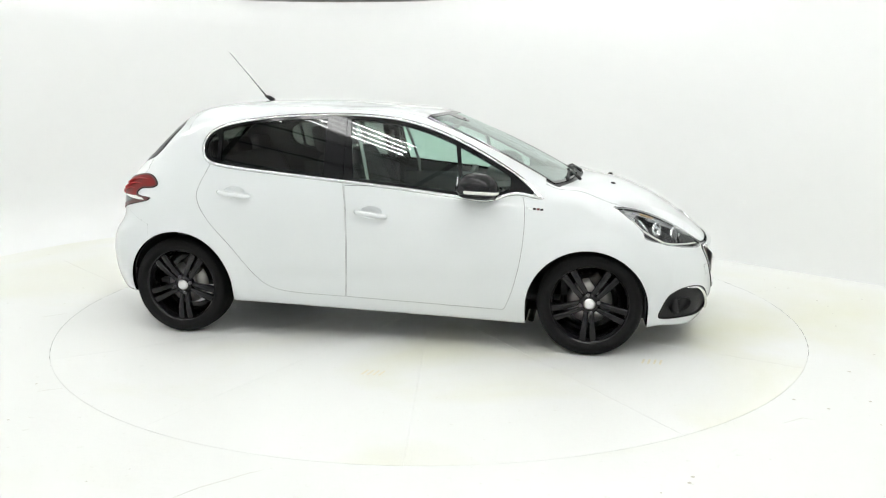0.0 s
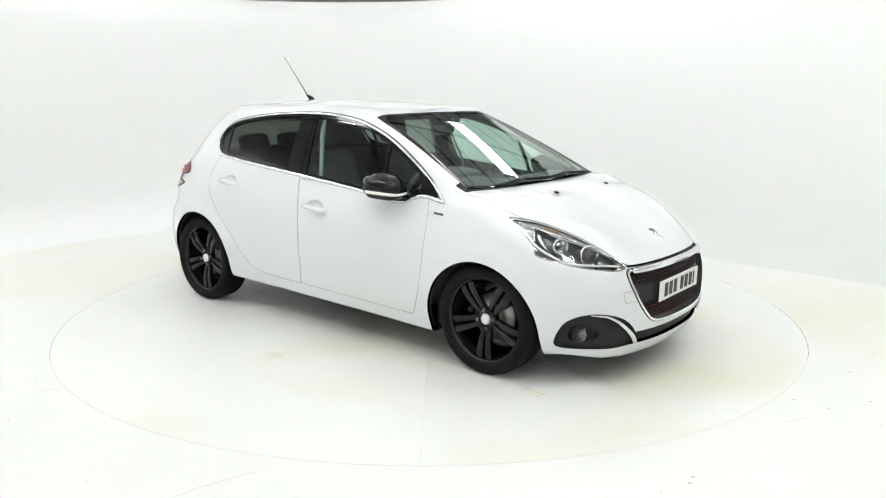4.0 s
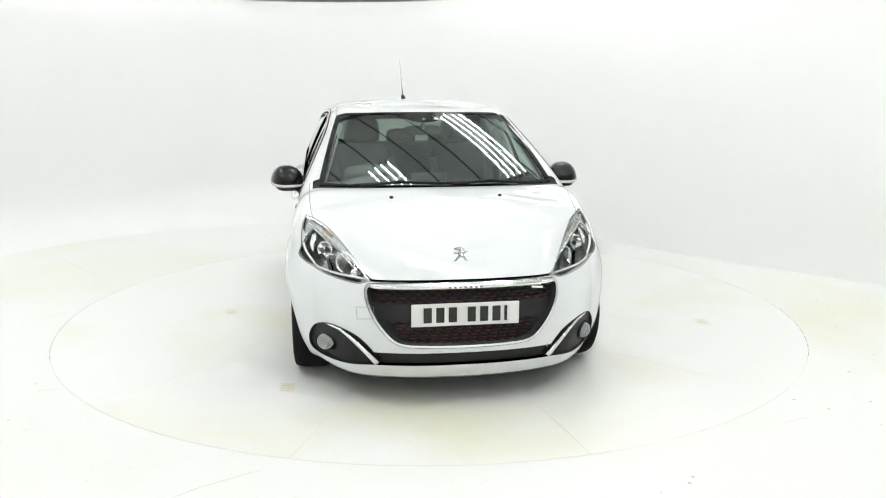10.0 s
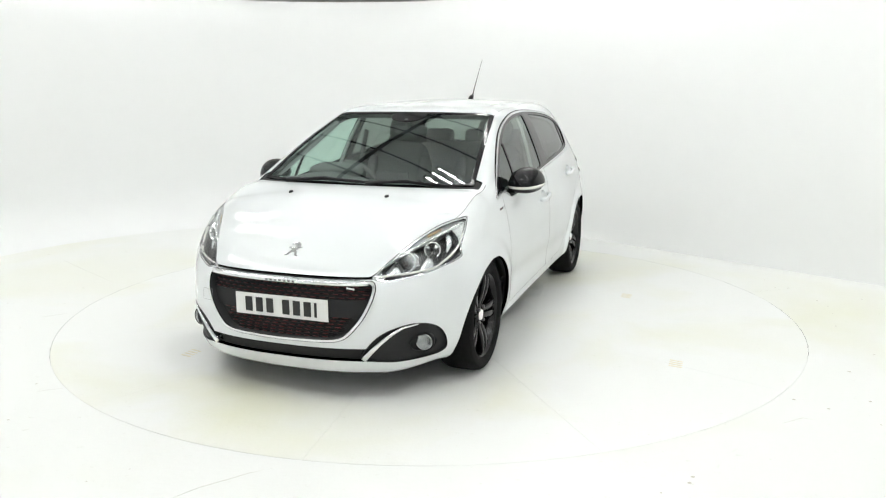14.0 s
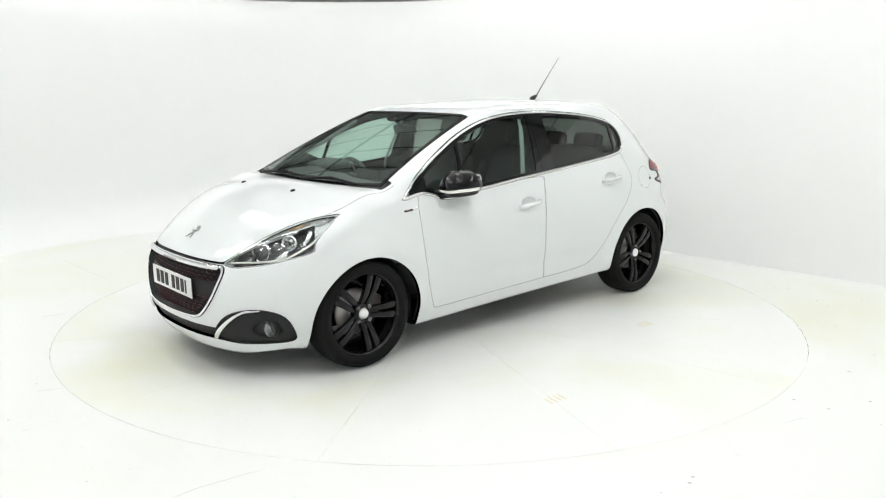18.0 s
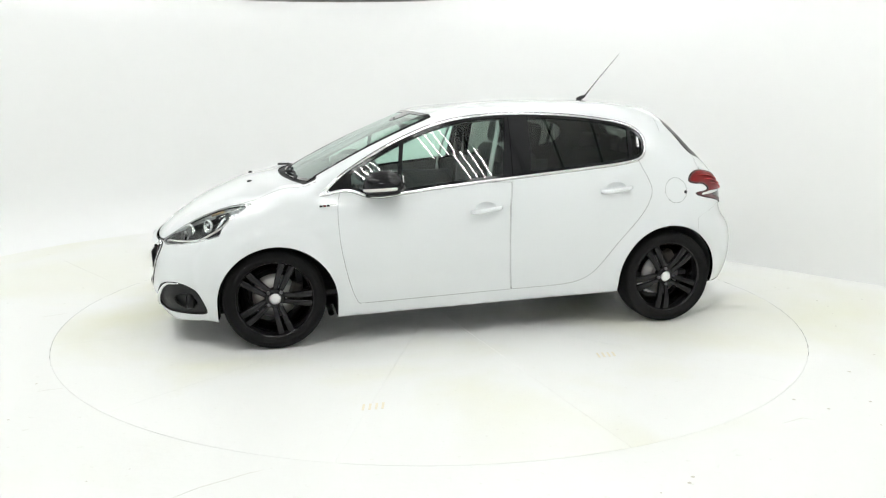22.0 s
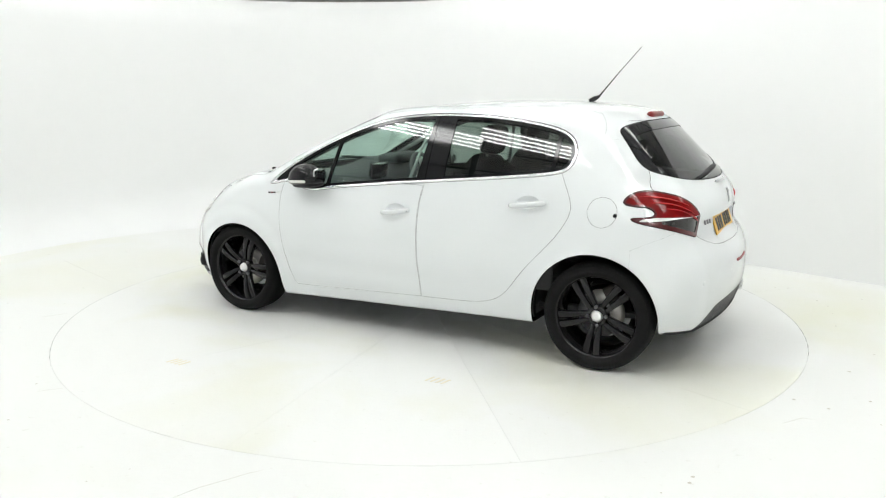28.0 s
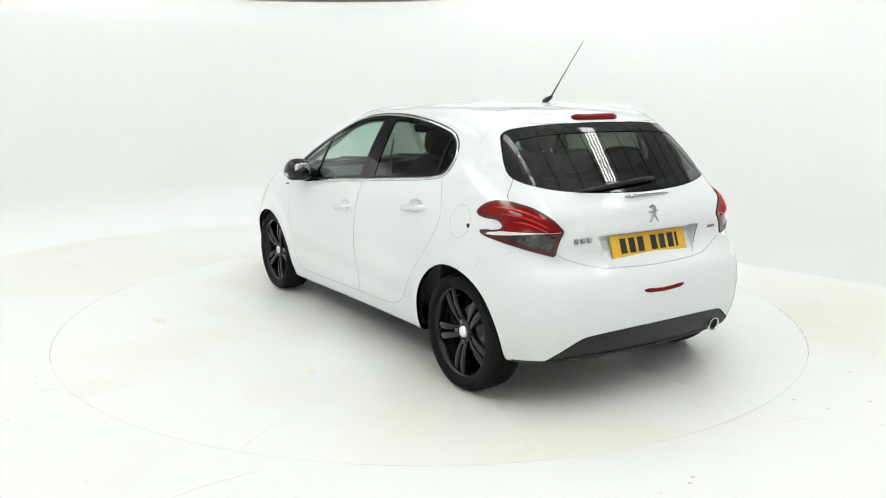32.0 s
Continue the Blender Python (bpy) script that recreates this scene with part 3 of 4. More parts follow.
def build_shell():
    skin = half_skin()

    def split(skin, fn, gap=0.0):
        """Inside, and outside beyond the joint."""
        inner, rest = skin.cut(fn(*skin.v.T) + gap)
        if gap:
            rest = rest.cut(fn(*rest.v.T) - gap)[1]
        return inner, rest

    # wheel mouths
    mouth = lambda x, y, z: np.where(y > .45, wheel_mouth(x, z), 1.0)
    hole, skin = skin.cut(mouth(*skin.v.T))
    # underside
    floorpan, skin = split(skin, lambda x, y, z: z - (.205 - .033 * x) + np.where(y > .76, .3, 0))
    panel("underbody", floorpan, BLACK_TRIM, car, depth=0)
    lining = skin

    # ---- side windows ----
    dlo = lambda x, y, z: np.where(y > .3, outline(SIDE_WINDOWS, x, z), 1.0)
    glasshouse, skin = split(skin, dlo)
    lining = lining.cut(dlo(*lining.v.T) + .03)[1]
    glasshouse, gasket = split(glasshouse, lambda x, y, z: np.where(z > 1.09 - .095 * x, dlo(x, y, z) + .0055, dlo(x, y, z) + .0012))
    inner, strip = split(glasshouse, lambda x, y, z: dlo(x, y, z) + .0165)
    e, (x, y, z) = .002, strip.v.T
    dx, dz = (dlo(x + e, y, z) - dlo(x - e, y, z)) / (2 * e), (dlo(x, y, z + e) - dlo(x, y, z - e)) / (2 * e)
    way = np.clip((dlo(x, y, z) + .0095) / .007, -1, 1) * 1.1
    across = np.stack((dx * way, 0 * x, dz * way), 1)
    bar = lambda x, z: slanted(x, z, .528, .90, .478, 1.22)
    post = lambda x, z: slanted(x, z, -.135, .93, -.20, 1.39)
    rear_post = lambda x, z: slanted(x, z, -.300, .93, -.318, 1.39)
    quarter = lambda x, z: slanted(x, z, -.978, 1.0, -1.005, 1.36)
    edge = lambda x, z: outline(SIDE_WINDOWS, x, z) + .034
    panes = (("front_quarter_window", lambda x, y, z: np.maximum.reduce((edge(x, z), -bar(x, z) + .012, x - .80)), GLASS, "small green tinted fixed window"),
             ("front_door_window", lambda x, y, z: np.maximum.reduce((edge(x, z), bar(x, z) + .012, -post(x, z) + .012)), GLASS, "green tinted door window"),
             ("rear_door_window", lambda x, y, z: np.maximum.reduce((edge(x, z), rear_post(x, z) + .014, -quarter(x, z) + .012)), PRIVACY, "dark privacy glass door window"),
             ("rear_quarter_window", lambda x, y, z: np.maximum.reduce((edge(x, z), quarter(x, z) + .012)), PRIVACY, "dark privacy glass quarter window"))
    frame_skin = inner
    for name, fn, mat, label in panes:
        pane, frame_skin = split(frame_skin, fn)
        for s in (1, -1):
            panel(name, pane, mat, car, s, depth=0, label=label, out=-.004, face=side_sheet).visible_shadow = False
    # the gloss black frame parts at the pillar: front half, pillar, rear half
    b_post, frame_skin = split(frame_skin, lambda x, y, z: np.maximum(slanted(x, z, -.19, .93, -.205, 1.39), -slanted(x, z, -.300, .93, -.318, 1.39) - .014), .0015)
    for s in (1, -1):
        panel("door_pillar_trim", b_post, BLACK_GLOSS, car, s, .008, "gloss black door pillar trim", face=side_sheet)
        panel("window_frame", frame_skin, BLACK_GLOSS, car, s, .008, "black window frame", face=side_sheet)
        panel("window_gasket", gasket, BLACK_TRIM, car, s, 0, "thin black seal", out=-.002)
        panel("chrome_strip", strip, CHROME, car, s, .01, "chrome strip round the side windows", out=.003, swell=across)

    # ---- windscreen, rear window ----
    def screen(x, y, z):
        xs = x + .10 * y * y
        return np.where(z > .9, np.maximum.reduce((.305 - xs, xs - 1.165 + .145 * y * y, (y - (.562 + .158 * (x - .28))) * .95)), 1.0)
    glass, skin = split(skin, screen, .0015)
    lining = lining.cut(screen(*lining.v.T) + .03)[1]
    clear, band = split(glass, lambda x, y, z: np.maximum(screen(x, y, z) + .026, np.hypot(x - .36, y * .7) * -1 + .085))
    panel("windscreen", clear, SCREEN_GLASS, car, 0, 0, "green tinted windscreen", out=-.002, face=screen_sheet).visible_shadow = False
    panel("windscreen_border", band, BLACK_GLOSS, car, 0, .006, "black border of the windscreen")
    cowl, skin = split(skin, lambda x, y, z: np.where((z > .85) & (y < .80), np.maximum.reduce((x + .245 * y * y - 1.205, 1.0 - x, (y - .715) * .9)), 1.0), .001)
    panel("cowl", cowl, BLACK_TRIM, car, 0, .02, "black plastic cowl below the windscreen", out=-.006)
    rear = lambda x, y, z: np.where(x < -1.2, outline(REAR_GLASS, y, z), 1.0)
    glass, skin = split(skin, rear, .002)
    lining = lining.cut(rear(*lining.v.T) + .03)[1]
    clear, band = split(glass, lambda x, y, z: rear(x, y, z) + .045)
    panel("rear_window", clear, REAR_PANE, car, 0, 0, "dark privacy glass rear window", out=-.003).visible_shadow = False
    panel("rear_window_border", band, BLACK_GLOSS, car, 0, .006, "black border of the rear window")

    # ---- lamps ----
    lamp = lambda x, y, z: np.where((x > 1.2) & (y > .25), outline(HEADLAMP, (x - y) * R2, z), 1.0)
    cover, skin = split(skin, lamp, .0012)
    lining = lining.cut(lamp(*lining.v.T))[1]
    build_headlamps(cover, lamp, split)
    tail = lambda x, y, z: np.where((x < -1.2) & (y > .3), outline(TAIL_LAMP, (-x - y) * R2, z), 1.0)
    cover, skin = split(skin, tail, .0012)
    build_tail_lamps(cover, tail, split)

    # ---- front face ----
    grille = lambda x, y, z: np.where(x > 1.7, outline(GRILLE, y, z), 1.0)
    face, skin = split(skin, grille, .002)
    lining = lining.cut(grille(*lining.v.T))[1]
    build_grille(face, grille, split)
    fog = lambda x, y, z: np.where(x > 1.5, outline(FOG_PANEL, y, z), 1.0)
    face, skin = split(skin, fog, .002)
    build_fog_lamps(face, fog, split)
    low = lambda x, y, z: np.where(x > 1.7, outline(LOW_INTAKE, y, z), 1.0)
    face, skin = split(skin, low, .002)
    panel("lower_intake", raised(face, -.018), BLACK_TRIM, car, 0, 0, "black lower air intake")
    lining = lining.cut(low(*lining.v.T))[1]

    # ---- doors ----
    for name, poly in (("front_door", FRONT_DOOR), ("rear_door", REAR_DOOR)):
        high = .96 if name == "front_door" else 1.075
        door, skin = split(skin, lambda x, y, z: np.where(y > .5, np.maximum(outline(poly, x, z), z - high), 1.0), .0009)
        x0, z0, x1, z1 = HANDLES[name]
        cx, cz = (x0 + x1) / 2, (z0 + z1) / 2 + .010
        cup, door = split(door, lambda x, y, z: np.where(y > .5, (np.hypot((x - cx) / .068, (z - cz) / .036) - 1) * .036, 1.0))
        dent = raised(cup, 0.0)
        g = gradient(cup.v)
        r = np.clip(1 - np.hypot((cup.v[:, 0] - cx) / .068, (cup.v[:, 2] - cz) / .036) ** 2, 0, 1)
        dent.v = cup.v - g / np.linalg.norm(g, axis=1)[:, None] * (.026 * r ** .8)[:, None]
        for s in (1, -1):
            d = panel(name, door, PAINT, car, s, .02, "white car door")
            door_handle(d, name, s)
            sheet("handle_recess", [(x, s * y, z) for x, y, z in dent.v], dent.f if s > 0 else [f[::-1] for f in dent.f], PAINT, d)
    # ---- bonnet, tailgate, bumpers, roof, wings ----
    bonnet_edge = curve((1.0, 1.1, 1.38, 1.536, 1.72, 1.90, 2.0), (.735, .735, .722, .682, .585, .447, .36))
    bonnet = lambda x, y, z: np.where((x > 1.0) & (z > .5), np.maximum(y - bonnet_edge(x), .627 - z), 1.0)
    piece, skin = split(skin, bonnet, .0011)
    panel("bonnet", piece, PAINT, car, 0, .02, "white bonnet")
    gate = lambda x, y, z: np.where(x < -1.3, np.maximum(outline(TAILGATE, y, z), z - 1.345), 1.0)
    piece, skin = split(skin, gate, .0007)
    bed = lambda x, y, z: np.where(x < -1.5, outline(PLATE_NICHE, y, z), 1.0)
    niche, piece = split(piece, bed)
    lining = lining.cut(bed(*lining.v.T) - .02)[1]
    tailgate = panel("tailgate", piece, PAINT, car, 0, .004, "white tailgate")
    sunk = niche.v + np.stack((.056 * step(.675, .80, niche.v[:, 2]), 0 * niche.v[:, 0], 0 * niche.v[:, 0]), 1)
    verts, faces, n = [], [], len(niche.v)
    for s in (1, -1):
        base = len(verts)
        verts += [(x, s * y, z) for x, y, z in sunk] + [(x, s * y, z) for x, y, z in niche.v]
        faces += [tuple(base + i for i in (f if s > 0 else f[::-1])) for f in niche.f]
        for a, b in niche.rim():
            q = (base + a, base + n + a, base + n + b, base + b)
            faces.append(q if s > 0 else q[::-1])
    sheet("plate_niche", verts, faces, PAINT, tailgate, "white sunk bed behind the plate", False)
    valance = lambda x, y, z: np.where(x < -1.5, outline(VALANCE, y, z), 1.0)
    piece, skin = split(skin, valance, .002)
    panel("rear_valance", piece, GREY_TRIM, car, 0, .02, "dark grey plastic rear valance", out=-.004)
    front = lambda x, y, z: np.where(x > 1.3, 1.487 + (z - .54) * .53 - x, 1.0)
    piece, skin = split(skin, front, 0)
    lip, piece = split(piece, lambda x, y, z: np.where((y < .45) & (x > 1.8), np.abs(z - .623) - .006, 1.0))
    panel("bonnet_seal", raised(lip, -.012), BLACK_TRIM, car, 0, 0, "black gap below the bonnet edge")
    bumper = panel("front_bumper", piece, PAINT, car, 0, .02, "white front bumper")
    back = lambda x, y, z: np.where(x < -1.3, np.maximum(z - (.79 - .45 * np.maximum(0, x + 1.66)), x + 1.45), 1.0)
    piece, skin = split(skin, back, .0002)
    rear_bumper = panel("rear_bumper", piece, PAINT, car, 0, .02, "white rear bumper")
    spoiler = lambda x, y, z: np.where(z > 1.25, x + 1.13 + .10 * step(.45, .62, y), 1.0)
    piece, skin = split(skin, spoiler, .0007)
    panel("spoiler", piece, PAINT, car, 0, .02, "white roof spoiler")
    roof = lambda x, y, z: np.where(z > 1.2, y - (.555 + .02 * x), 1.0)
    piece, skin = split(skin, roof, .0005)
    panel("roof", piece, PAINT, car, 0, .02, "white roof")
    wing = lambda x, y, z: np.where(y > .3, .83 - x, 1.0)
    piece, skin = split(skin, wing, 0)
    for s in (1, -1):
        panel("front_wing", piece, PAINT, car, s, .02, "white front wing")
    sill = lambda x, y, z: np.where((np.abs(x) < 1.1) & (y > .5), z - .27 + .04 * x, 1.0)
    piece, skin = split(skin, sill, 0)
    for s in (1, -1):
        panel("sill", piece, PAINT, car, s, .02, "white sill")
    flap, left = split(skin, lambda x, y, z: np.where(y > .5, np.hypot(x + 1.287, z - .880) - .079, 1.0), .0007)
    panel("body_side", left, PAINT, car, 1, .02, "white rear wing and roof rail")
    panel("body_side", skin, PAINT, car, -1, .02, "white rear wing and roof rail")
    lid = panel("fuel_flap", flap, PAINT, car, 1, .01, "round white fuel flap")
    rod("flap_catch", [(-1.357, .823, .868), (-1.357, .815, .868)], .011, BLACK_TRIM, lid, 8)
    panel("cabin_lining", raised(lining, -.032), LINING, car, 0, 0, "black cabin lining")
    return tailgate, bumper, rear_bumper


def meet(a, b):
    """Where the line from a (inside) to b leaves the skin, as a share of the way."""
    a, b, lo, hi = np.array(a, float), np.array(b, float), 0.0, 1.0
    for _ in range(2):
        u = np.linspace(lo, hi, 60)
        d = body(*(a + (b - a) * u[:, None]).T)
        i = int(np.argmax(d > 0)) if (d > 0).any() else 59
        i = max(i, 1)
        w = d[i - 1] / (d[i - 1] - d[i]) if d[i] != d[i - 1] else 0
        lo, hi = u[i - 1], u[i]
    return float(lo + (hi - lo) * w)


def surface_y(x, z):
    """How far the skin stands out at a place in the side view."""
    return .2 + .8 * meet((x, .2, z), (x, 1.0, z))


def surface_x(y, z, sign):
    return sign * 2.4 * meet((0, y, z), (sign * 2.4, y, z))


def surface_z(x, y):
    return .4 + 1.3 * meet((x, y, .4), (x, y, 1.7))


def door_handle(door, name, s):
    x0, z0, x1, z1 = HANDLES[name]
    path, wide = [], []
    for i in range(13):
        u = i / 12
        x, z = x0 + (x1 - x0) * u, z0 + (z1 - z0) * u
        lift = .030 * min(1, math.sin(math.pi * min(max(u, .0), 1)) * 1.8) + .004
        path.append((x, s * (surface_y(x, z) + lift), z))
        wide.append(.013 if 0 < i < 12 else .008)
    h = rod("handle", path, wide, PAINT, door, 10, 1.15, "white door handle")
    if name == "front_door":
        x, z = x1 + .012, z1 - .004
        y = surface_y(x, z) + .022
        rod("lock", [(x, s * y, z), (x, s * (y + .004), z)], .007, GREY_TRIM, h, 10)


def build_headlamps(cover, lamp, split):
    across = lambda x, y: (x - y) * R2
    blade = curve((.44, .47, .62, .8245, .93, .975, 1.02, 1.06), (.862, .848, .797, .727, .683, .658, .628, .60))
    shelf = rounded([(.690, .712), (.725, .716), (.800, .648), (.79, .636), (.70, .640), (.69, .66)])
    wedge = rounded([(.880, .690), (.905, .684), (.965, .640), (.955, .626), (.87, .630)])
    for s in (1, -1):
        lens = panel("headlamp", cover, LENS, car, s, 0, "clear headlamp with chrome and black insides", out=.001)
        lens.visible_shadow = False
        upper, inner = split(cover, lambda x, y, z: np.where(across(x, y) > .50, blade(across(x, y)) - z, 1.0))
        outer, inner = split(inner, lambda x, y, z: across(x, y) - .553 - .25 * (z - .75))
        notch, outer = split(outer, lambda x, y, z: z - .722)
        notch_in, inner = split(inner, lambda x, y, z: np.maximum(z - .690 + .55 * (across(x, y) - .585), across(x, y) - .66))
        tip, inner = split(inner, lambda x, y, z: .972 - across(x, y))
        chrome_a, inner = split(inner, lambda x, y, z: outline(shelf, across(x, y), z))
        chrome_b, inner = split(inner, lambda x, y, z: outline(wedge, across(x, y), z))
        panel("bezel", raised(inner, -.055), LAMP_BLACK, lens, s, -.054, "dark headlamp bezel")
        panel("side_reflector", raised(outer, -.014), REFLECTOR, lens, s, -.013, "chrome outer lamp corner")
        panel("corner_trim", raised(notch.join(notch_in), -.006), LAMP_BLACK, lens, s, -.005, "dark lower lamp corner")
        panel("tip_reflector", raised(tip, -.020), REFLECTOR, lens, s, -.019, "chrome inner lamp tip")
        panel("reflector_shelf", raised(chrome_a, -.032), REFLECTOR, lens, s, .02, "chrome shelf between the bowls")
        panel("reflector_wedge", raised(chrome_b, -.034), REFLECTOR, lens, s, .02, "chrome wedge beside the main bowl")
        panel("indicator_strip", raised(upper, -.018), LAMP_GREY, lens, s, -.017, "grey indicator strip")
        edge, _ = split(cover, lambda x, y, z: -(lamp(x, y, z) + .006))
        panel("surround", edge, REFLECTOR, lens, s, .01, "bright lamp edge", out=-.003)

        def seat(u, z, depth):
            """A place inside the lamp, behind its cover."""
            m = meet((u * R2, -u * R2, z), ((u + 2) * R2, (2 - u) * R2, z)) * 2 - depth
            return Vector(((u + m) * R2, s * (m - u) * R2, z))

        def turned(name, profile, c, f, mat, label=""):
            v, fc = lathe_data(profile, 28, "y")
            turn = f.to_track_quat("Y", "Z").to_matrix()
            return sheet(name, [c + turn @ Vector(p) for p in v], fc, mat, lens, label)
        # main bowl with its dark lens towards the nose, a full-beam bowl and a small one behind it
        f = Vector((.84, s * .52, .10)).normalized()
        for u, z, r, d in ((.841, .676, .047, .050), (.6915, .722, .036, .044)):
            c = seat(u, z, d)
            turned("bowl", [(-.014, .001), (-.010, r * .5), (.004, r * .85), (.016, r), (.018, r + .003), (.017, r + .007), (.004, r + .008)], c, f, REFLECTOR, "chrome lamp bowl")
            if r > .04:
                turned("projector_lens", [(-.004, r * .80), (.010, r * .74), (.020, r * .50), (.024, .0005)], c, f, FOG_LENS, "round grey projector lens")
            else:
                turned("bulb", [(-.010, r * .34), (.010, r * .30), (.016, .0005)], c, f, LAMP_BLACK, "dark bulb shield")
                for k in range(3):
                    a = 2.1 * k + .6
                    q = c + Vector((0, s * math.cos(a), math.sin(a))) * r * .72 + f * .012
                    turned("bowl_facet", [(-.006, r * .30), (.004, r * .24), (.007, .0005)], q, f, REFLECTOR)
        rod("reflector_fin", [seat(.594, .800, .030), seat(.588, .772, .026), (seat(.598, .740, .026)), seat(.622, .708, .030)], [.008, .017, .015, .006], REFLECTOR, lens, 10, .6, "upright chrome fin")
        path = [seat(u, float(blade(u)), .012) for u in np.linspace(.475, 1.0, 24)]
        rod("strip_edge", path, [.003] + [.0075] * 22 + [.004], REFLECTOR, lens, 8, .7, "chrome blade below the indicator")
        for k in range(7):
            u = .56 + .038 * k
            zl = float(blade(u))
            rod("strip_rib", [seat(u, zl + h, .014) for h in (.004, .014, .024)], .0016, BADGE, lens, 6)
        rod("indicator_bulb", [seat(.62, .812, .022), seat(.70, .785, .022)], [.009, .009], AMBER_BULB, lens, 8, .8, "faint amber indicator bulb")
        # pale running light along the outer and the lower edge
        guide = curve((0, 1, 2, 3, 4, 5), (.500, .567, .648, .705, .87, 1.0)), curve((0, 1, 2, 3, 4, 5), (.800, .728, .678, .652, .632, .6245))
        path = [seat(float(guide[0](k)), float(guide[1](k)), .010) for k in np.linspace(0, 5, 26)]
        rod("running_light", path, [.003] + [.0062] * 24 + [.003], AMBER, lens, 8, label="pale running light strip")


def build_tail_lamps(cover, tail, split):
    for s in (1, -1):
        across = lambda x, y: (-x - y) * R2
        border, mid = split(cover, lambda x, y, z: -(tail(x, y, z) + .010))
        red, low = split(mid, lambda x, y, z: .862 - z)
        ob = panel("tail_lamp", red, MID_RED, car, s, .02, "red tail lamp with three bright claws and a dark border", out=.006)
        panel("lamp_border", border, DARK_RED, ob, s, .02, "dark red lamp border", out=.006)
        white, low = split(low, lambda x, y, z: .842 + .0185 * step(.50, .79, across(x, y)) - z)
        panel("white_strip", white, AMBER, ob, s, .012, "white strip across the lamp", out=.007)
        side, clear = split(low, lambda x, y, z: np.maximum(across(x, y) - .585, -9))
        panel("red_wedge", side, DARK_RED, ob, s, .02, "red lamp wedge", out=.006)
        foot, clear = split(clear, lambda x, y, z: -(tail(x, y, z) + .022))
        panel("red_foot", foot, DARK_RED, ob, s, .02, "red lower edge", out=.006)
        panel("reversing_lamp", clear, SMOKE, ob, s, .01, "smoked clear reversing lamp", out=.003)
        # three bright claw strokes
        for k in range(3):
            path = []
            for i in range(12):
                u = i / 11
                w = .50 + .05 * k + (.255 - .02 * k) * u
                z = .968 - .030 * k - (.048 + .012 * k) * u * u + .006 * math.sin(u * 3)
                m = meet((-w * R2, -w * R2, z), ((-w - 2) * R2, (-w + 2) * R2, z)) * 2 + .0035
                path.append(((-w - m) * R2, s * (-w + m) * R2, z))
            rod("claw", path, [.004, .008, .012] + [.0165] * 7 + [.013, .005], RED, ob, 10, .16, "bright red claw stroke")


def build_grille(face, grille, split):
    inner, ring = split(face, lambda x, y, z: grille(x, y, z) + .0135)
    frame_part = panel("grille", ring, CHROME, car, 0, .03, "black grille with red dashes in a chrome frame", out=.005)
    panel("grille_back", raised(inner, -.045), LINING, frame_part, 0, -.045)
    # bonnet-edge chrome blade
    path = [(surface_x(abs(y), .600, 1) + .008, y, .600) for y in np.linspace(-.44, .44, 31)]
    rod("chrome_blade", path, .015, CHROME, frame_part, 10, .9, "chrome blade across the grille")
    # small bars in place of the letters
    for k in range(7):
        y = -.075 + .025 * k
        block("badge_letter", (.004, .014, .010), (surface_x(abs(y), .60, 1) + .022, y, .600), BADGE, frame_part, .001)
    def row_limit(z):
        if z > .535:
            return .44
        return .44 - (.535 - z) * .72 if z > .36 else .312 - (.36 - z) * 1.2
    verts, faces, rv, rf = [], [], [], []
    for r, z in enumerate(list(np.arange(.525, .59, .0165)) + list(np.arange(.330, .432, .0165))):
        lim = row_limit(z)
        # honeycomb rows: dark wavy slat with red dashes set in
        n = 60
        path = [(surface_x(abs(y), z, 1) - .036, y, z + .003 * math.sin(y * 140 + r * math.pi)) for y in np.linspace(-lim, lim, n)]
        v, f = tube_data(path, .0042, 5, 1.0, len(verts))
        verts += v
        faces += f
        k = 0
        y = -lim + .01 + (r % 2) * .024
        while y < lim - .03:
            p = [(surface_x(abs(t), z, 1) - .0315, t, z + .001) for t in np.linspace(y, y + .028, 3)]
            v, f = tube_data(p, .0022, 5, 1.0, len(rv))
            rv += v
            rf += f
            y += .048
    tagged(sheet("grille_mesh", verts, faces, BLACK_TRIM, frame_part, "black honeycomb grille mesh"), kind="stuff")
    tagged(sheet("grille_accent", rv, rf, STITCH_RED, frame_part, "rows of dark red dashes"), kind="stuff")
    # plain dark plinth that carries the plate
    bar, rest = split(raised(inner, -.029), lambda x, y, z: np.maximum(z - .518, .432 - z) + 0 * y)
    panel("plate_plinth", bar, GREY_TRIM, frame_part, 0, .03, "dark grey plinth behind the plate")
    block("trim_badge", (.004, .055, .012), (surface_x(.36, .575, 1) - .004, .36, .577), CHROME, frame_part, .002, (0, 0, -18), "small chrome badge")


def number_plate(parent, name, back, x, z, tilt, mat, s, yaw=0):
    """A plate with plain bars for its characters."""
    p = block(name, (.006, .52, .111), (x, 0, z), mat, parent, .0025, (0, tilt, 0), back)
    y = -.205
    a = radians(tilt)
    for k in range(7):
        w = .046 if k < 6 else .016
        off = .005 * s
        block("character_bar", (.003, w * .86, .074), (x + off * math.cos(a), -s * (y + w / 2) * -1, z), INK, p, .001, (0, tilt, 0))
        y += w + (.014 if k != 2 else .045)
    return p


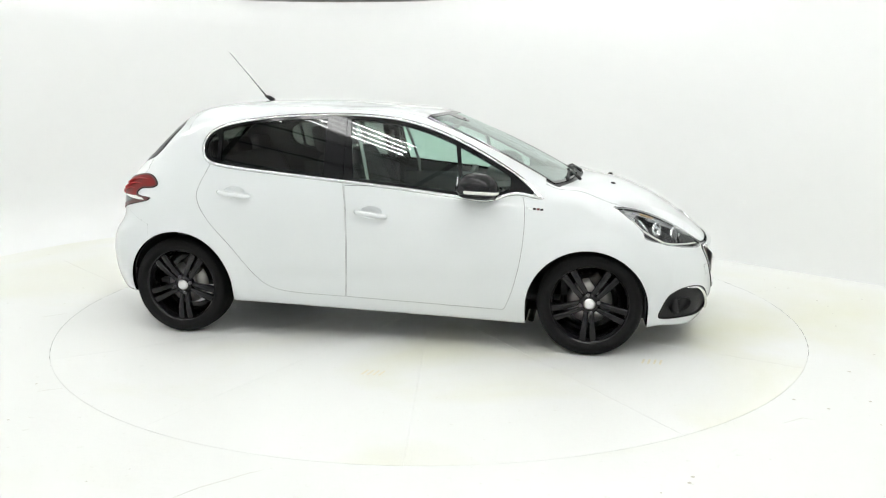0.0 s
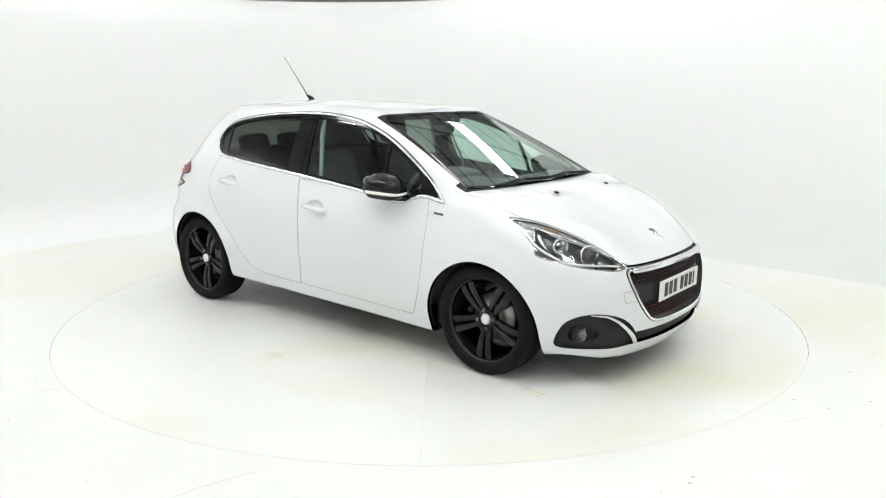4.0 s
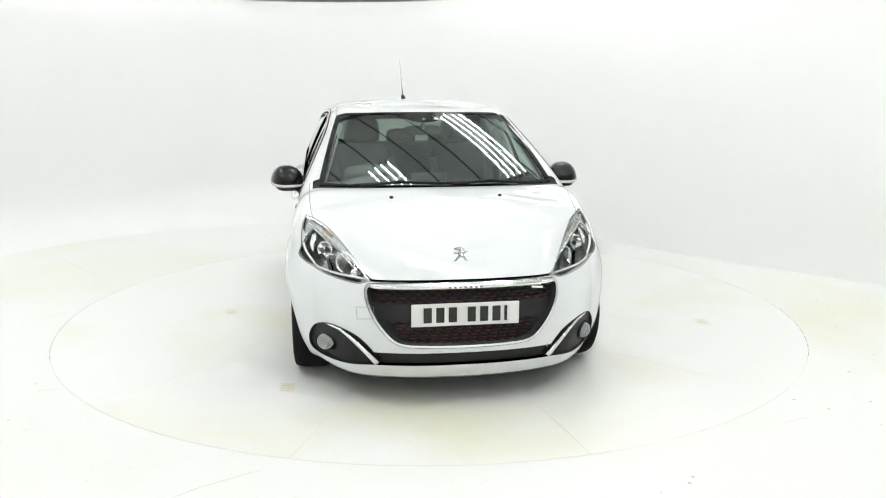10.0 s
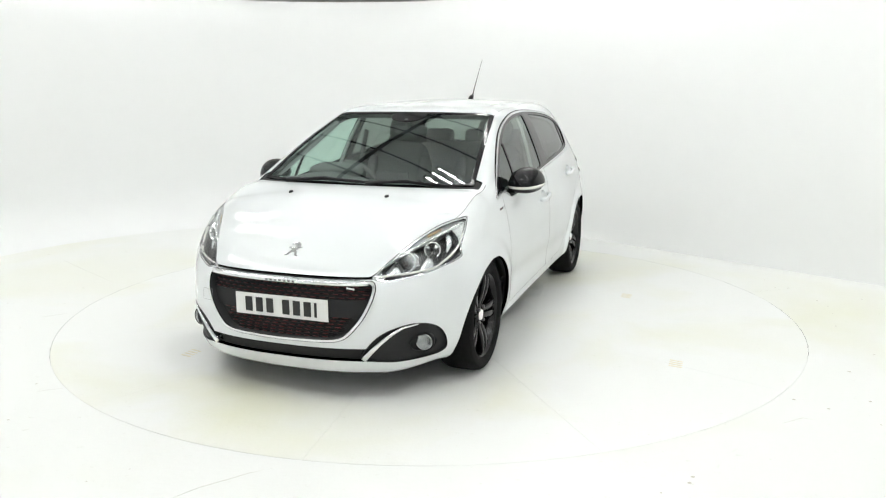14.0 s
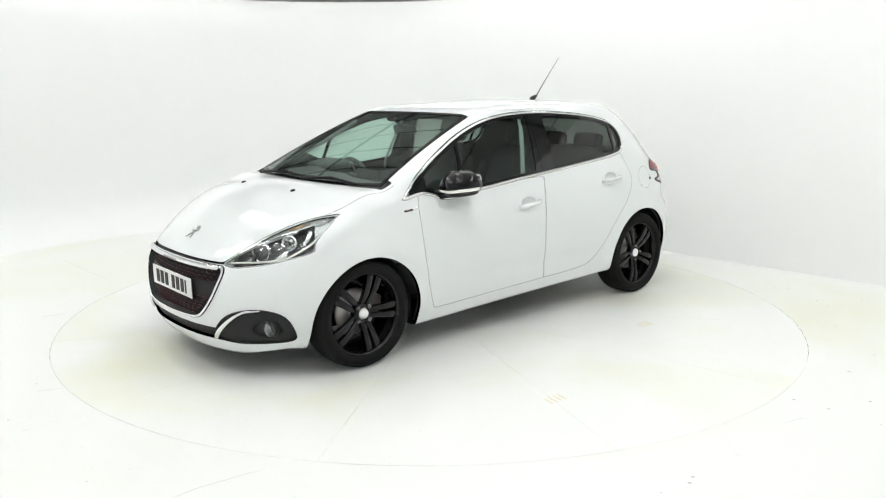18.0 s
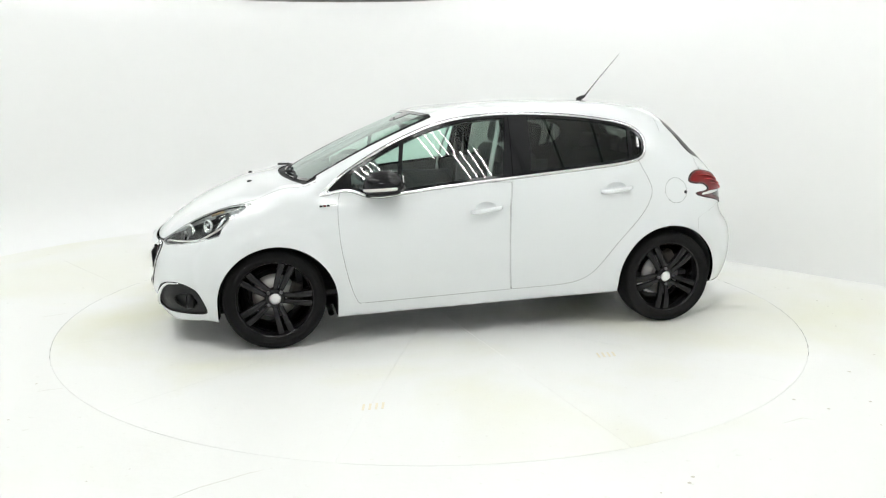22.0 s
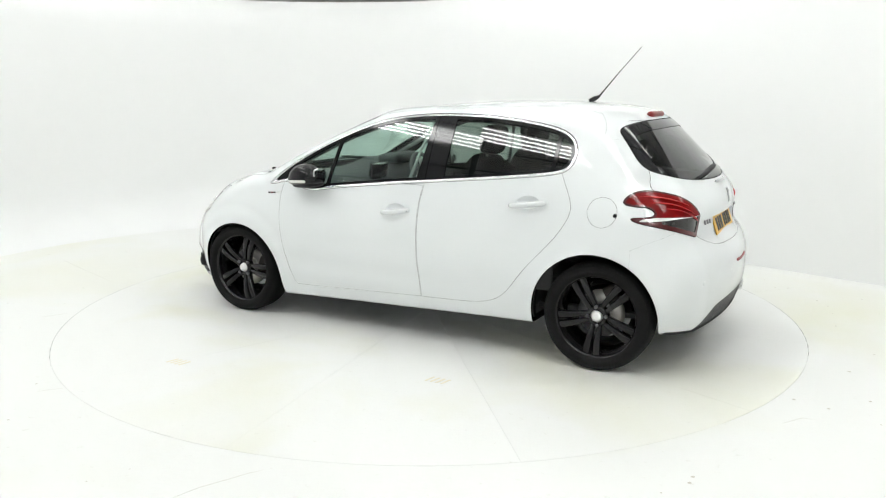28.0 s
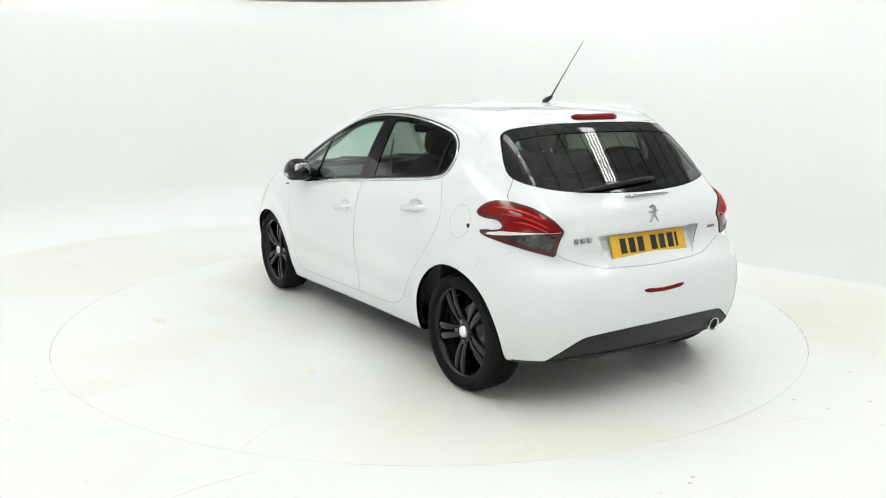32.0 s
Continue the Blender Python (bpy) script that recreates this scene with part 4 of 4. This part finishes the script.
def build_fog_lamps(face, fog, split):
    for s in (1, -1):
        rim_ = split(face, lambda x, y, z: np.hypot(y - .664, z - .288) - .044)[1]
        ob = panel("fog_lamp_panel", raised(rim_, -.012), GREY_TRIM, car, s, -.014, "dark grey fog lamp panel")
        y0, z0 = .664, .288
        x0 = surface_x(y0, z0, 1)
        g = gradient(np.array([[x0, y0, z0]]))[0]
        f = Vector((.975, s * .22, .03)).normalized()
        n = Vector((g[0], s * g[1], g[2])).normalized()
        c = Vector((x0 - .018, s * y0, z0))
        turn = f.to_track_quat("Y", "Z").to_matrix()
        for name, prof, mat, label in (("fog_ring", [(-.04, .001), (-.03, .050), (.004, .049), (.006, .046), (.004, .041)], BLACK_TRIM, "black ring"),
                                       ("fog_reflector", [(-.012, .001), (-.009, .012), (-.006, .022), (.002, .034), (.004, .041)], FOG_BOWL, "chrome fog lamp bowl"),
                                       ("fog_lens", [(.007, .001), (.006, .026), (.002, .041)], LENS, "clear round fog lamp lens")):
            v, fc = lathe_data(prof, 28, "y")
            sheet(name, [c + turn @ Vector(q) for q in v], fc, mat, ob, label)
        # chrome blade along the upper inner edge
        path, wide = [], []
        for i in range(18):
            u = i / 17
            y = .655 - .235 * u
            z = .392 - .030 * u - .19 * max(0, u - .22) ** 1.35
            path.append((surface_x(y, z, 1) + .003, s * y, z))
            wide.append(.003 + .0095 * u)
        rod("chrome_blade", path, wide, CHROME, ob, 8, 1.3, "chrome blade over the fog lamp")


def chrome_mark(parent, at, normal, size, sign):
    """A plain chrome shape in place of the mark."""
    n = Vector(normal).normalized()
    side = Vector((0, 0, 1)).cross(n).normalized()
    up = n.cross(side)
    strokes = (([(.16, .12), (.02, .0), (-.06, -.16)], (.12, .17, .12)), ([(-.26, .46), (-.05, .44), (.12, .34), (.16, .12)], (.07, .15, .17, .12)),
               ([(-.02, .12), (-.20, .06), (-.36, .12), (-.44, .08)], (.07, .06, .05, .03)), ([(.10, .16), (.28, .14), (.42, .20)], (.07, .05, .03)),
               ([(-.02, -.12), (-.20, -.26), (-.32, -.46), (-.46, -.52)], (.10, .08, .06, .04)), ([(.02, -.12), (.18, -.26), (.22, -.44), (.36, -.54)], (.10, .08, .06, .04)),
               ([(-.24, .48), (-.30, .40), (-.28, .34)], (.06, .05, .03)))
    verts, faces = [], []
    for path, wide in strokes:
        v, f = tube_data([Vector(at) + side * a * size + up * b * size + n * .002 for a, b in path], [w * size for w in wide], 8, 1.0, len(verts))
        for q in v:
            d = (q - Vector(at)).dot(n)
            verts.append(q - n * d * .45)
        faces += f
    sheet("emblem", verts, faces, EMBLEM, parent, "chrome emblem", smooth=False)


tailgate, front_bumper, rear_bumper = build_shell()


# ---- wheels ----
def build_wheel():
    """A wheel whose outer face looks along +y, round its hub."""
    R, W = .303, .205
    wheel = lathe("wheel", [(-.095, .150), (-.090, .222), (-.02, .213), (.055, .217), (.074, .226), (.084, .236), (.089, .233), (.087, .227), (.072, .217), (.02, .206), (-.08, .204)], ALLOY, None, 72,
                  label="black five-spoke alloy wheel")
    tyre = lathe("tyre", [(-.092, .222), (-.100, .243), (-.1035, .268), (-.096, .286), (-.080, .298), (-.05, .3025), (0, .3035), (.05, .3025), (.080, .298), (.094, .287),
                          (.1015, .276), (.1005, .268), (.1035, .264), (.1025, .250), (.097, .240), (.088, .228)], RUBBER, wheel, 96, label="black road tyre")
    # tread blocks between the grooves
    verts, faces = [], []
    for row, (y, w) in enumerate(((-.072, .034), (-.031, .026), (.0, .018), (.031, .026), (.072, .034))):
        m = 72
        for k in range(m):
            a0, a1 = 2 * math.pi * (k + .06) / m, 2 * math.pi * (k + .86) / m
            base = len(verts)
            for lift in (-.004, .0012):
                for a, yy in ((a0, y - w / 2), (a1, y - w / 2 + .004 * (row - 2)), (a1, y + w / 2 + .004 * (row - 2)), (a0, y + w / 2)):
                    r = lift + float(np.interp(abs(yy), (0, .05, .080, .094), (.3030, .3025, .298, .287)))
                    verts.append((r * math.cos(a), yy, r * math.sin(a)))
            faces += [(base + 4, base + 5, base + 6, base + 7)] + [(base + i, base + (i + 1) % 4, base + 4 + (i + 1) % 4, base + 4 + i) for i in range(4)]
    tagged(sheet("tread", verts, faces, RUBBER, tyre, smooth=False), kind="stuff")
    # raised bars for the sidewall writing
    for a0 in (.35, 2.4, 4.6):
        v, f = lathe_data([(.1028, .256), (.1040, .258), (.1038, .262)], 10, "y", (a0, a0 + .55))
        sheet("sidewall_band", v, f, RUBBER, tyre)
    # five pairs of spokes
    for k in range(5):
        a = radians(105 + 72 * k)
        for sgn in (-1, 1):
            verts = []
            steps = 12
            for i in range(steps + 1):
                u = i / steps
                r = .045 + (.224 - .045) * u
                off = sgn * (.0165 + .0145 * u)
                half = .0128 + .0090 * u
                y = .052 + .020 * math.sin(math.pi * min(1, u * .75)) + .006 * u
                for t, dy in ((-1, -.030), (-1, -.004), (-.72, .0), (.72, .0), (1, -.004), (1, -.030)):
                    px, pz = r, off + t * half
                    verts.append((px * math.cos(a) - pz * math.sin(a), y + dy, px * math.sin(a) + pz * math.cos(a)))
            sheet("spoke", verts, grid_faces(steps + 1, 6, False, True), ALLOY, wheel)
    lathe("hub_boss", [(.02, .062), (.050, .060), (.060, .052), (.062, .036)], ALLOY, wheel, 40)
    lathe("centre_cap", [(.060, .031), (.067, .0285), (.070, .020), (.071, .0005)], CAP, wheel, 32, label="silver centre cap")
    for k in range(4):
        a = radians(40 + 90 * k)
        lathe("wheel_bolt", [(.05, .0105), (.070, .0105), (.072, .008), (.072, .0005)], BOLT, wheel, 6, at=(.052 * math.cos(a), 0, .052 * math.sin(a)), smooth=False)
    lathe("brake_disc", [(-.02, .06), (-.02, .132), (-.032, .132), (-.032, .05), (-.02, .06), (.015, .062), (.015, .03)], DISC, wheel, 56, label="bare steel brake disc")
    block("caliper", (.07, .06, .12), (-.118, -.02, .03), RUST, wheel, .015, (0, -14, 0), "dark brake caliper")
    lathe("valve", [(.062, .004), (.082, .003), (.083, .0005)], BLACK_TRIM, wheel, 8, at=(.19 * math.cos(2.2), 0, .19 * math.sin(2.2)))
    return wheel


def build_wheels():
    first = build_wheel()
    for x, s, turn, z in ((1.269, 1, -5, .3035), (-1.269, 1, 45, .3035), (1.269, -1, 50, .3035), (-1.269, -1, 55, .3035)):
        y = .734 if x > 0 else .724
        m = pose(x, s * y, z, 0, turn, 0) if s > 0 else pose(x, s * y, z, 0, turn, 180)
        w = first if (x > 0 and s > 0) else copy_thing(first, m)
        w.matrix_basis = m
        w.parent = car
    # dark liners inside the wheel mouths
    for x, zc in ((1.250, .276), (-1.255, .303)):
        for s in (1, -1):
            low = [.222 - .033 * (x + d) - zc for d in (.362, -.362)]
            ring = [(.362, low[0])] + [(.362 * math.cos(a), .362 * math.sin(a)) for a in np.linspace(0, math.pi, 27)] + [(-.362, low[1])]
            n = len(ring)
            verts = [(x + a, s * y, zc + b) for y in (.36, .735) for a, b in ring]
            faces = [(k, k + 1, n + k + 1, n + k) for k in range(n - 1)] + [tuple(range(n))]
            sheet("wheel_liner", verts, faces, LINING, car, smooth=False)


build_wheels()


# ---- fittings outside ----
def build_mirrors():
    for s in (1, -1):
        m = tagged(pillow("door_mirror", (.240, .185, .142), (.622, s * .876, .987), BLACK_GLOSS, car, (0, 4, s * -14), (.75, .80), taper=.22), "gloss black door mirror with a pale indicator strip")
        rod("mirror_arm", [(.70, s * .775, .905), (.665, s * .80, .915), (.63, s * .845, .935)], [.040, .036, .030], BLACK_GLOSS, m, 10, .55, "black mirror foot")
        spin, path = Euler((0, radians(4), radians(s * -14))).to_matrix(), []
        for u in np.linspace(-.95, 2.35, 20):
            cu, su = math.copysign(abs(math.cos(u)) ** .75, math.cos(u)), math.copysign(abs(math.sin(u)) ** .75, u)
            path.append(Vector((.622, s * .876, .987)) + spin @ Vector((.1145 * cu, s * .0875 * su, -.034)))
        rod("indicator", path, [.004] + [.0125] * 18 + [.004], AMBER, m, 8, 1.0, "pale indicator strip")
        pillow("mirror_glass", (.012, .112, .080), (.512, s * .884, .993), MIRROR, m, (0, 4, s * -6), (.5, .5), "mirror glass")
        pillow("lower_shell", (.20, .155, .046), (.615, s * .872, .931), BLACK_TRIM, m, (0, 4, s * -14), (.62, .7), "matt black lower shell")


def build_fittings():
    base = rod("aerial", [(-.925, 0, 1.447), (-.955, 0, 1.462), (-.985, 0, 1.475)], [.018, .019, .010], BLACK_TRIM, car, 10, .8, "black roof aerial leaning back")
    rod("aerial_rod", [(-.975, 0, 1.465), (-1.02, 0, 1.52), (-1.10, 0, 1.615), (-1.235, 0, 1.768)], [.0055, .0038, .0024, .0016], BLACK_TRIM, base, 8)
    # washer jets on the bonnet
    for s in (1, -1):
        z = surface_z(1.392, .296)
        pillow("washer_jet", (.030, .022, .014), (1.392, s * .296, z + .003), BLACK_TRIM, car, (0, 10, 0), (.8, .8), "black washer jet")
    # wing badges: bars for the letters
    for s in (1, -1):
        for k in range(5):
            x = .985 - .021 * k
            z = .852 + .006 * k / 4 - .004
            y = surface_y(x, z)
            block("wing_badge", (.017, .004, .012), (x, s * (y + .001), z), STITCH_RED if k == 1 else GREY_TRIM if k < 3 else CHROME, car, .001, (s * -8, 0, 0), "small wing badge bar")
    # emblem on the bonnet and on the tailgate
    g = gradient(np.array([[1.862, 0., surface_z(1.862, 0)]]))[0]
    chrome_mark(car, (1.862, 0, surface_z(1.862, 0)), (g[0], 0, g[2]), .085, 1)
    x = surface_x(0, .915, -1)
    chrome_mark(tailgate, (x, 0, .915), (-1, 0, .25), .078, -1)
    # plates
    number_plate(front_bumper, "number_plate", "white number plate with black characters", 2.0115, .467, 1, PLATE_WHITE, 1)
    number_plate(tailgate, "number_plate", "yellow number plate with black characters", -1.761, .766, 19, PLATE_YELLOW, -1)
    # handle below the rear window
    path = [(surface_x(abs(y), 1.002, -1) - .004, y, 1.002) for y in np.linspace(-.15, .15, 11)]
    rod("tailgate_handle", path, [.005] + [.011] * 9 + [.005], EMBLEM, tailgate, 8, .7, "chrome tailgate handle")
    # bars for the model figures and the trim badge
    for k in range(3):
        y = .475 - .036 * k
        block("model_badge", (.010, .026, .024), (surface_x(y, .815, -1) - .003, y, .815), BADGE, tailgate, .003, (0, 12, 12), "chrome badge bar")
    for k in range(3):
        y = -.455 - .022 * k
        block("trim_badge", (.008, .018, .014), (surface_x(-y, .805, -1) - .003, y, .805), BADGE, tailgate, .002, (0, 12, -12), "chrome badge bar")
    # high stop lamp
    path = [(surface_x(abs(y), 1.370, -1) - .006, y, 1.371) for y in np.linspace(-.155, .155, 13)]
    rod("high_stop_lamp", path, [.012] + [.020] * 11 + [.012], MID_RED, car, 10, 1.0, "red high stop lamp")
    # rear fog reflector, sensors
    path = [(surface_x(abs(y), .552, -1) + .009, y, .552 + .010 * (y / .15) ** 2) for y in np.linspace(-.152, .152, 15)]
    rod("rear_reflector", path, [.004, .011] + [.0145] * 11 + [.011, .004], MID_RED, rear_bumper, 10, .9, "red rear reflector")
    for y in (.656, .273, -.273, -.656):
        z = .522
        x = surface_x(abs(y), z, -1)
        g = gradient(np.array([[x, abs(y), z]]))[0]
        n = Vector((g[0], math.copysign(g[1], y), g[2])).normalized()
        c = Vector((x, y, z))
        rod("parking_sensor", [c - n * .004, c + n * .001, c + n * .0015], [.0125, .0125, .010], PAINT, rear_bumper, 18, label="white parking sensor")
    # exhaust
    ex = lathe("exhaust", [(-.30, .030), (-.02, .032), (.0, .036), (.034, .037)], BADGE, car, 28, "x", label="dull metal exhaust pipe with a bright tip")
    ex.matrix_basis = pose(-1.795, -.452, .288, 0, 6, 180)
    lathe("exhaust_rim", [(.026, .0372), (.036, .0385), (.042, .036), (.040, .032), (.02, .031)], CHROME, ex, 28, "x", label="bright rolled tip")
    lathe("exhaust_bore", [(.034, .0315), (-.06, .030), (-.06, .0005)], LINING, ex, 24, "x")
    pillow("silencer", (.30, .62, .16), (-1.52, -.10, .285), RUST, car, (0, 0, 0), (.4, .5), "dark silencer under the tail")
    # wipers
    for y0, y1 in ((-.52, .06), (.02, .56)):
        path = []
        for i in range(12):
            u = i / 11
            y = y0 + (y1 - y0) * u
            x = 1.150 - .10 * y * y - .035 * (1 - abs(2 * u - 1))
            path.append((x, y, surface_z(x, abs(y)) + .012))
        wp = rod("wiper", path, [.004] + [.008] * 10 + [.004], BLACK_TRIM, car, 6, 1.2, "black front wiper")
        a = path[6]
        rod("wiper_arm", [(1.19, (y0 + y1) / 2 - .22, surface_z(1.19, .2) + .012), (a[0] + .02, a[1], a[2] + .012)], [.010, .006], BLACK_TRIM, wp, 6)
    # rear wiper lies along the lower edge of the window
    path = [(surface_x(abs(y), z, -1) - .018, y, z) for y, z in ((-.10, 1.075), (-.02, 1.072), (.12, 1.062), (.26, 1.05), (.36, 1.043), (.42, 1.038))]
    w = rod("rear_wiper", path, [.012, .018, .016, .012, .009, .005], BLACK_TRIM, tailgate, 8, .8, "black rear wiper")
    # towing eye cover in the front bumper: a square joint
    for (ya, za), (yb, zb) in (((-.515, .500), (-.435, .506)), ((-.435, .506), (-.435, .450)), ((-.435, .450), (-.511, .444)), ((-.511, .444), (-.515, .500))):
        path = [(surface_x(abs(ya + (yb - ya) * u), za + (zb - za) * u, 1) + .0002, ya + (yb - ya) * u, za + (zb - za) * u) for u in (0, .33, .67, 1)]
        rod("cover_joint", path, .0012, BADGE, front_bumper, 5)
    # front lip
    path = [(surface_x(abs(y), .175, 1) - .010, y, .150 + .12 * max(0, abs(y) - .46)) for y in np.linspace(-.60, .60, 25)]
    rod("front_lip", path, .014, PAINT, front_bumper, 8, .8, "white bumper lip")
    path = [(surface_x(abs(y), .160, 1) - .05, y, .118) for y in np.linspace(-.55, .55, 15)]
    rod("under_tray", path, .018, BLACK_TRIM, car, 6, .6, "black tray under the bumper")


build_mirrors()
build_fittings()


# ---- cabin ----
def build_seat(y):
    seat = pillow("front_seat", (.50, .50, .17), (.02, y, .50), FABRIC, car, (0, -8, 0), (.4, .5), "black fabric front seat")
    pillow("backrest", (.15, .47, .62), (-.30, y, .83), FABRIC, seat, (0, -20, 0), (.45, .4), taper=.12)
    pillow("headrest", (.10, .26, .18), (-.44, y, 1.215), FABRIC, seat, (0, -12, 0), (.5, .55), "black headrest")
    for s in (-.06, .06):
        rod("headrest_post", [(-.41, y + s, 1.09), (-.435, y + s, 1.16)], .007, SATIN, seat, 8)
    for s in (-.21, .21):
        pillow("side_bolster", (.16, .08, .46), (-.25, y + s, .80), FABRIC, seat, (0, -20, 0), (.6, .5))


def build_cabin():
    build_seat(.36)
    build_seat(-.36)
    bench = pillow("rear_seat", (.48, 1.22, .18), (-.80, 0, .52), FABRIC, car, (0, -8, 0), (.3, .5), "black fabric rear bench")
    pillow("backrest", (.16, 1.22, .60), (-1.08, 0, .80), FABRIC, bench, (0, -22, 0), (.3, .35))
    for y in (.36, -.36, 0):
        pillow("headrest", (.09, .25, .13), (-1.19, y, 1.13), FABRIC, bench, (0, -10, 0), (.5, .5), "black headrest")
    block("parcel_shelf", (.42, 1.20, .02), (-1.42, 0, .985), LINING, car, .005, (0, -4, 0), "black parcel shelf")
    block("cabin_floor", (2.6, 1.36, .03), (-.2, 0, .30), LINING, car, .005, None, "black cabin floor")
    block("bulkhead", (.04, 1.36, .60), (1.12, 0, .62), LINING, car, .005)
    # dashboard: a loft across the car
    prof = [(1.12, .93), (1.0, .955), (.86, .962), (.72, .945), (.66, .90), (.64, .82), (.70, .70), (.78, .60)]
    verts = []
    ys = np.linspace(-.68, .68, 25)
    for y in ys:
        cowl = .05 * math.exp(-((y + .36) / .20) ** 2)
        for i, (x, z) in enumerate(prof):
            verts.append((x - .10 * y * y, y, z + (cowl if 1 <= i <= 4 else 0)))
    dash = sheet("dashboard", verts, grid_faces(len(ys), len(prof)), DASH, car, "black dashboard")
    block("centre_screen", (.02, .21, .125), (.655, 0, .935), BLACK_GLOSS, dash, .008, (0, -12, 0), "black touch screen")
    block("screen_frame", (.012, .23, .145), (.664, 0, .934), GREY_TRIM, dash, .008, (0, -12, 0))
    for y in (-.58, .58):
        lathe("air_vent", [(0, .045), (-.02, .045), (-.02, .030), (-.01, .002)], SATIN, dash, 20, "x", at=(.66, y, .86))
    pillow("centre_console", (.70, .20, .22), (.25, 0, .48), DASH, car, (0, 6, 0), (.4, .4), "black centre console")
    rod("gear_lever", [(.32, 0, .58), (.30, 0, .70)], [.012, .012], SATIN, car, 8)
    # steering wheel on the right-hand side
    c, tilt = Vector((.47, -.36, .885)), radians(24)
    ax = Vector((-math.cos(tilt), 0, math.sin(tilt)))
    u = Vector((0, 1, 0))
    w = ax.cross(u)
    ring = [c + (u * math.cos(a) + w * math.sin(a)) * .172 for a in np.linspace(0, 2 * math.pi, 41)]
    wheel = rod("steering_wheel", ring, .0155, DASH, car, 10, label="black three-spoke steering wheel")
    pillow("wheel_hub", (.06, .13, .12), c - ax * .01, DASH, wheel, (0, 24, 0), (.6, .6))
    for a in (0, math.pi, -math.pi / 2):
        d = u * math.cos(a) + w * math.sin(a)
        rod("wheel_spoke", [c + d * .04, c + d * .165], [.018, .012], SATIN, wheel, 8, .5)
    pillow("instrument_hood", (.20, .34, .09), (.72, -.36, 1.005), DASH, car, (0, 6, 0), (.5, .5), "black instrument hood")
    pillow("rear_view_mirror", (.03, .235, .065), (.335, 0, 1.255), DASH, car, (0, 12, 0), (.5, .5), "black rear-view mirror")
    rod("mirror_stem", [(.36, 0, 1.27), (.42, 0, 1.325)], .014, DASH, car, 8)
    for s in (1, -1):
        # pale pillar trims and belts
        rod("pillar_trim", [(.93, s * .655, 1.0), (.62, s * .60, 1.15), (.35, s * .545, 1.295)], .022, BELT, car, 8, .7, "pale grey pillar trim")
        rod("seat_belt", [(-.235, s * .60, 1.22), (-.24, s * .655, .98), (-.2, s * .66, .62)], [.022, .022, .022], GREY_TRIM, car, 6, .15, "dark grey seat belt")
        rod("pillar_trim", [(-.145, s * .600, 1.325), (-.137, s * .632, 1.265), (-.10, s * .680, 1.15), (-.055, s * .735, .985), (-.05, s * .74, .90)], [.010, .015, .015, .015, .012], BELT, car, 8, .5, "pale edge of the door pillar")
        block("door_card", (1.0, .03, .52), (.33, s * .735, .64), DASH, car, .01, None, "black inner door panel")
        block("door_card", (.78, .03, .56), (-.60, s * .735, .68), DASH, car, .01, None, "black inner door panel")
    pillow("roof_lining", (1.36, 1.0, .03), (-.56, 0, 1.362), BELT, car, (0, -1, 0), (.3, .3), "pale grey roof lining")


build_cabin()


# ---- movement: the turntable turns once round in about fifty seconds and carries the car ----
TURN = (-11.16, -25.38, -39.56, -53.87, -68.05, -82.45, -96.80, -111.16, -125.38, -139.58, -153.76, -167.86, -181.83, -195.76, -209.78, -223.92, -238.15)


def motions():
    heading = curve([2 * i for i in range(17)], TURN)
    rows, disc_rows = [], []
    for i in range(33):
        a = float(heading(np.array(float(i))))
        c, s = math.cos(radians(a)), math.sin(radians(a))
        rows.append((float(i), pose(-.1692 * c + .0812 * s, -.1692 * s - .0812 * c, 0, 0, 0, a)))
        disc_rows.append((float(i), pose(0, 0, 0, 0, 0, a)))
    walk(car, rows)
    walk(turntable, disc_rows)


motions()
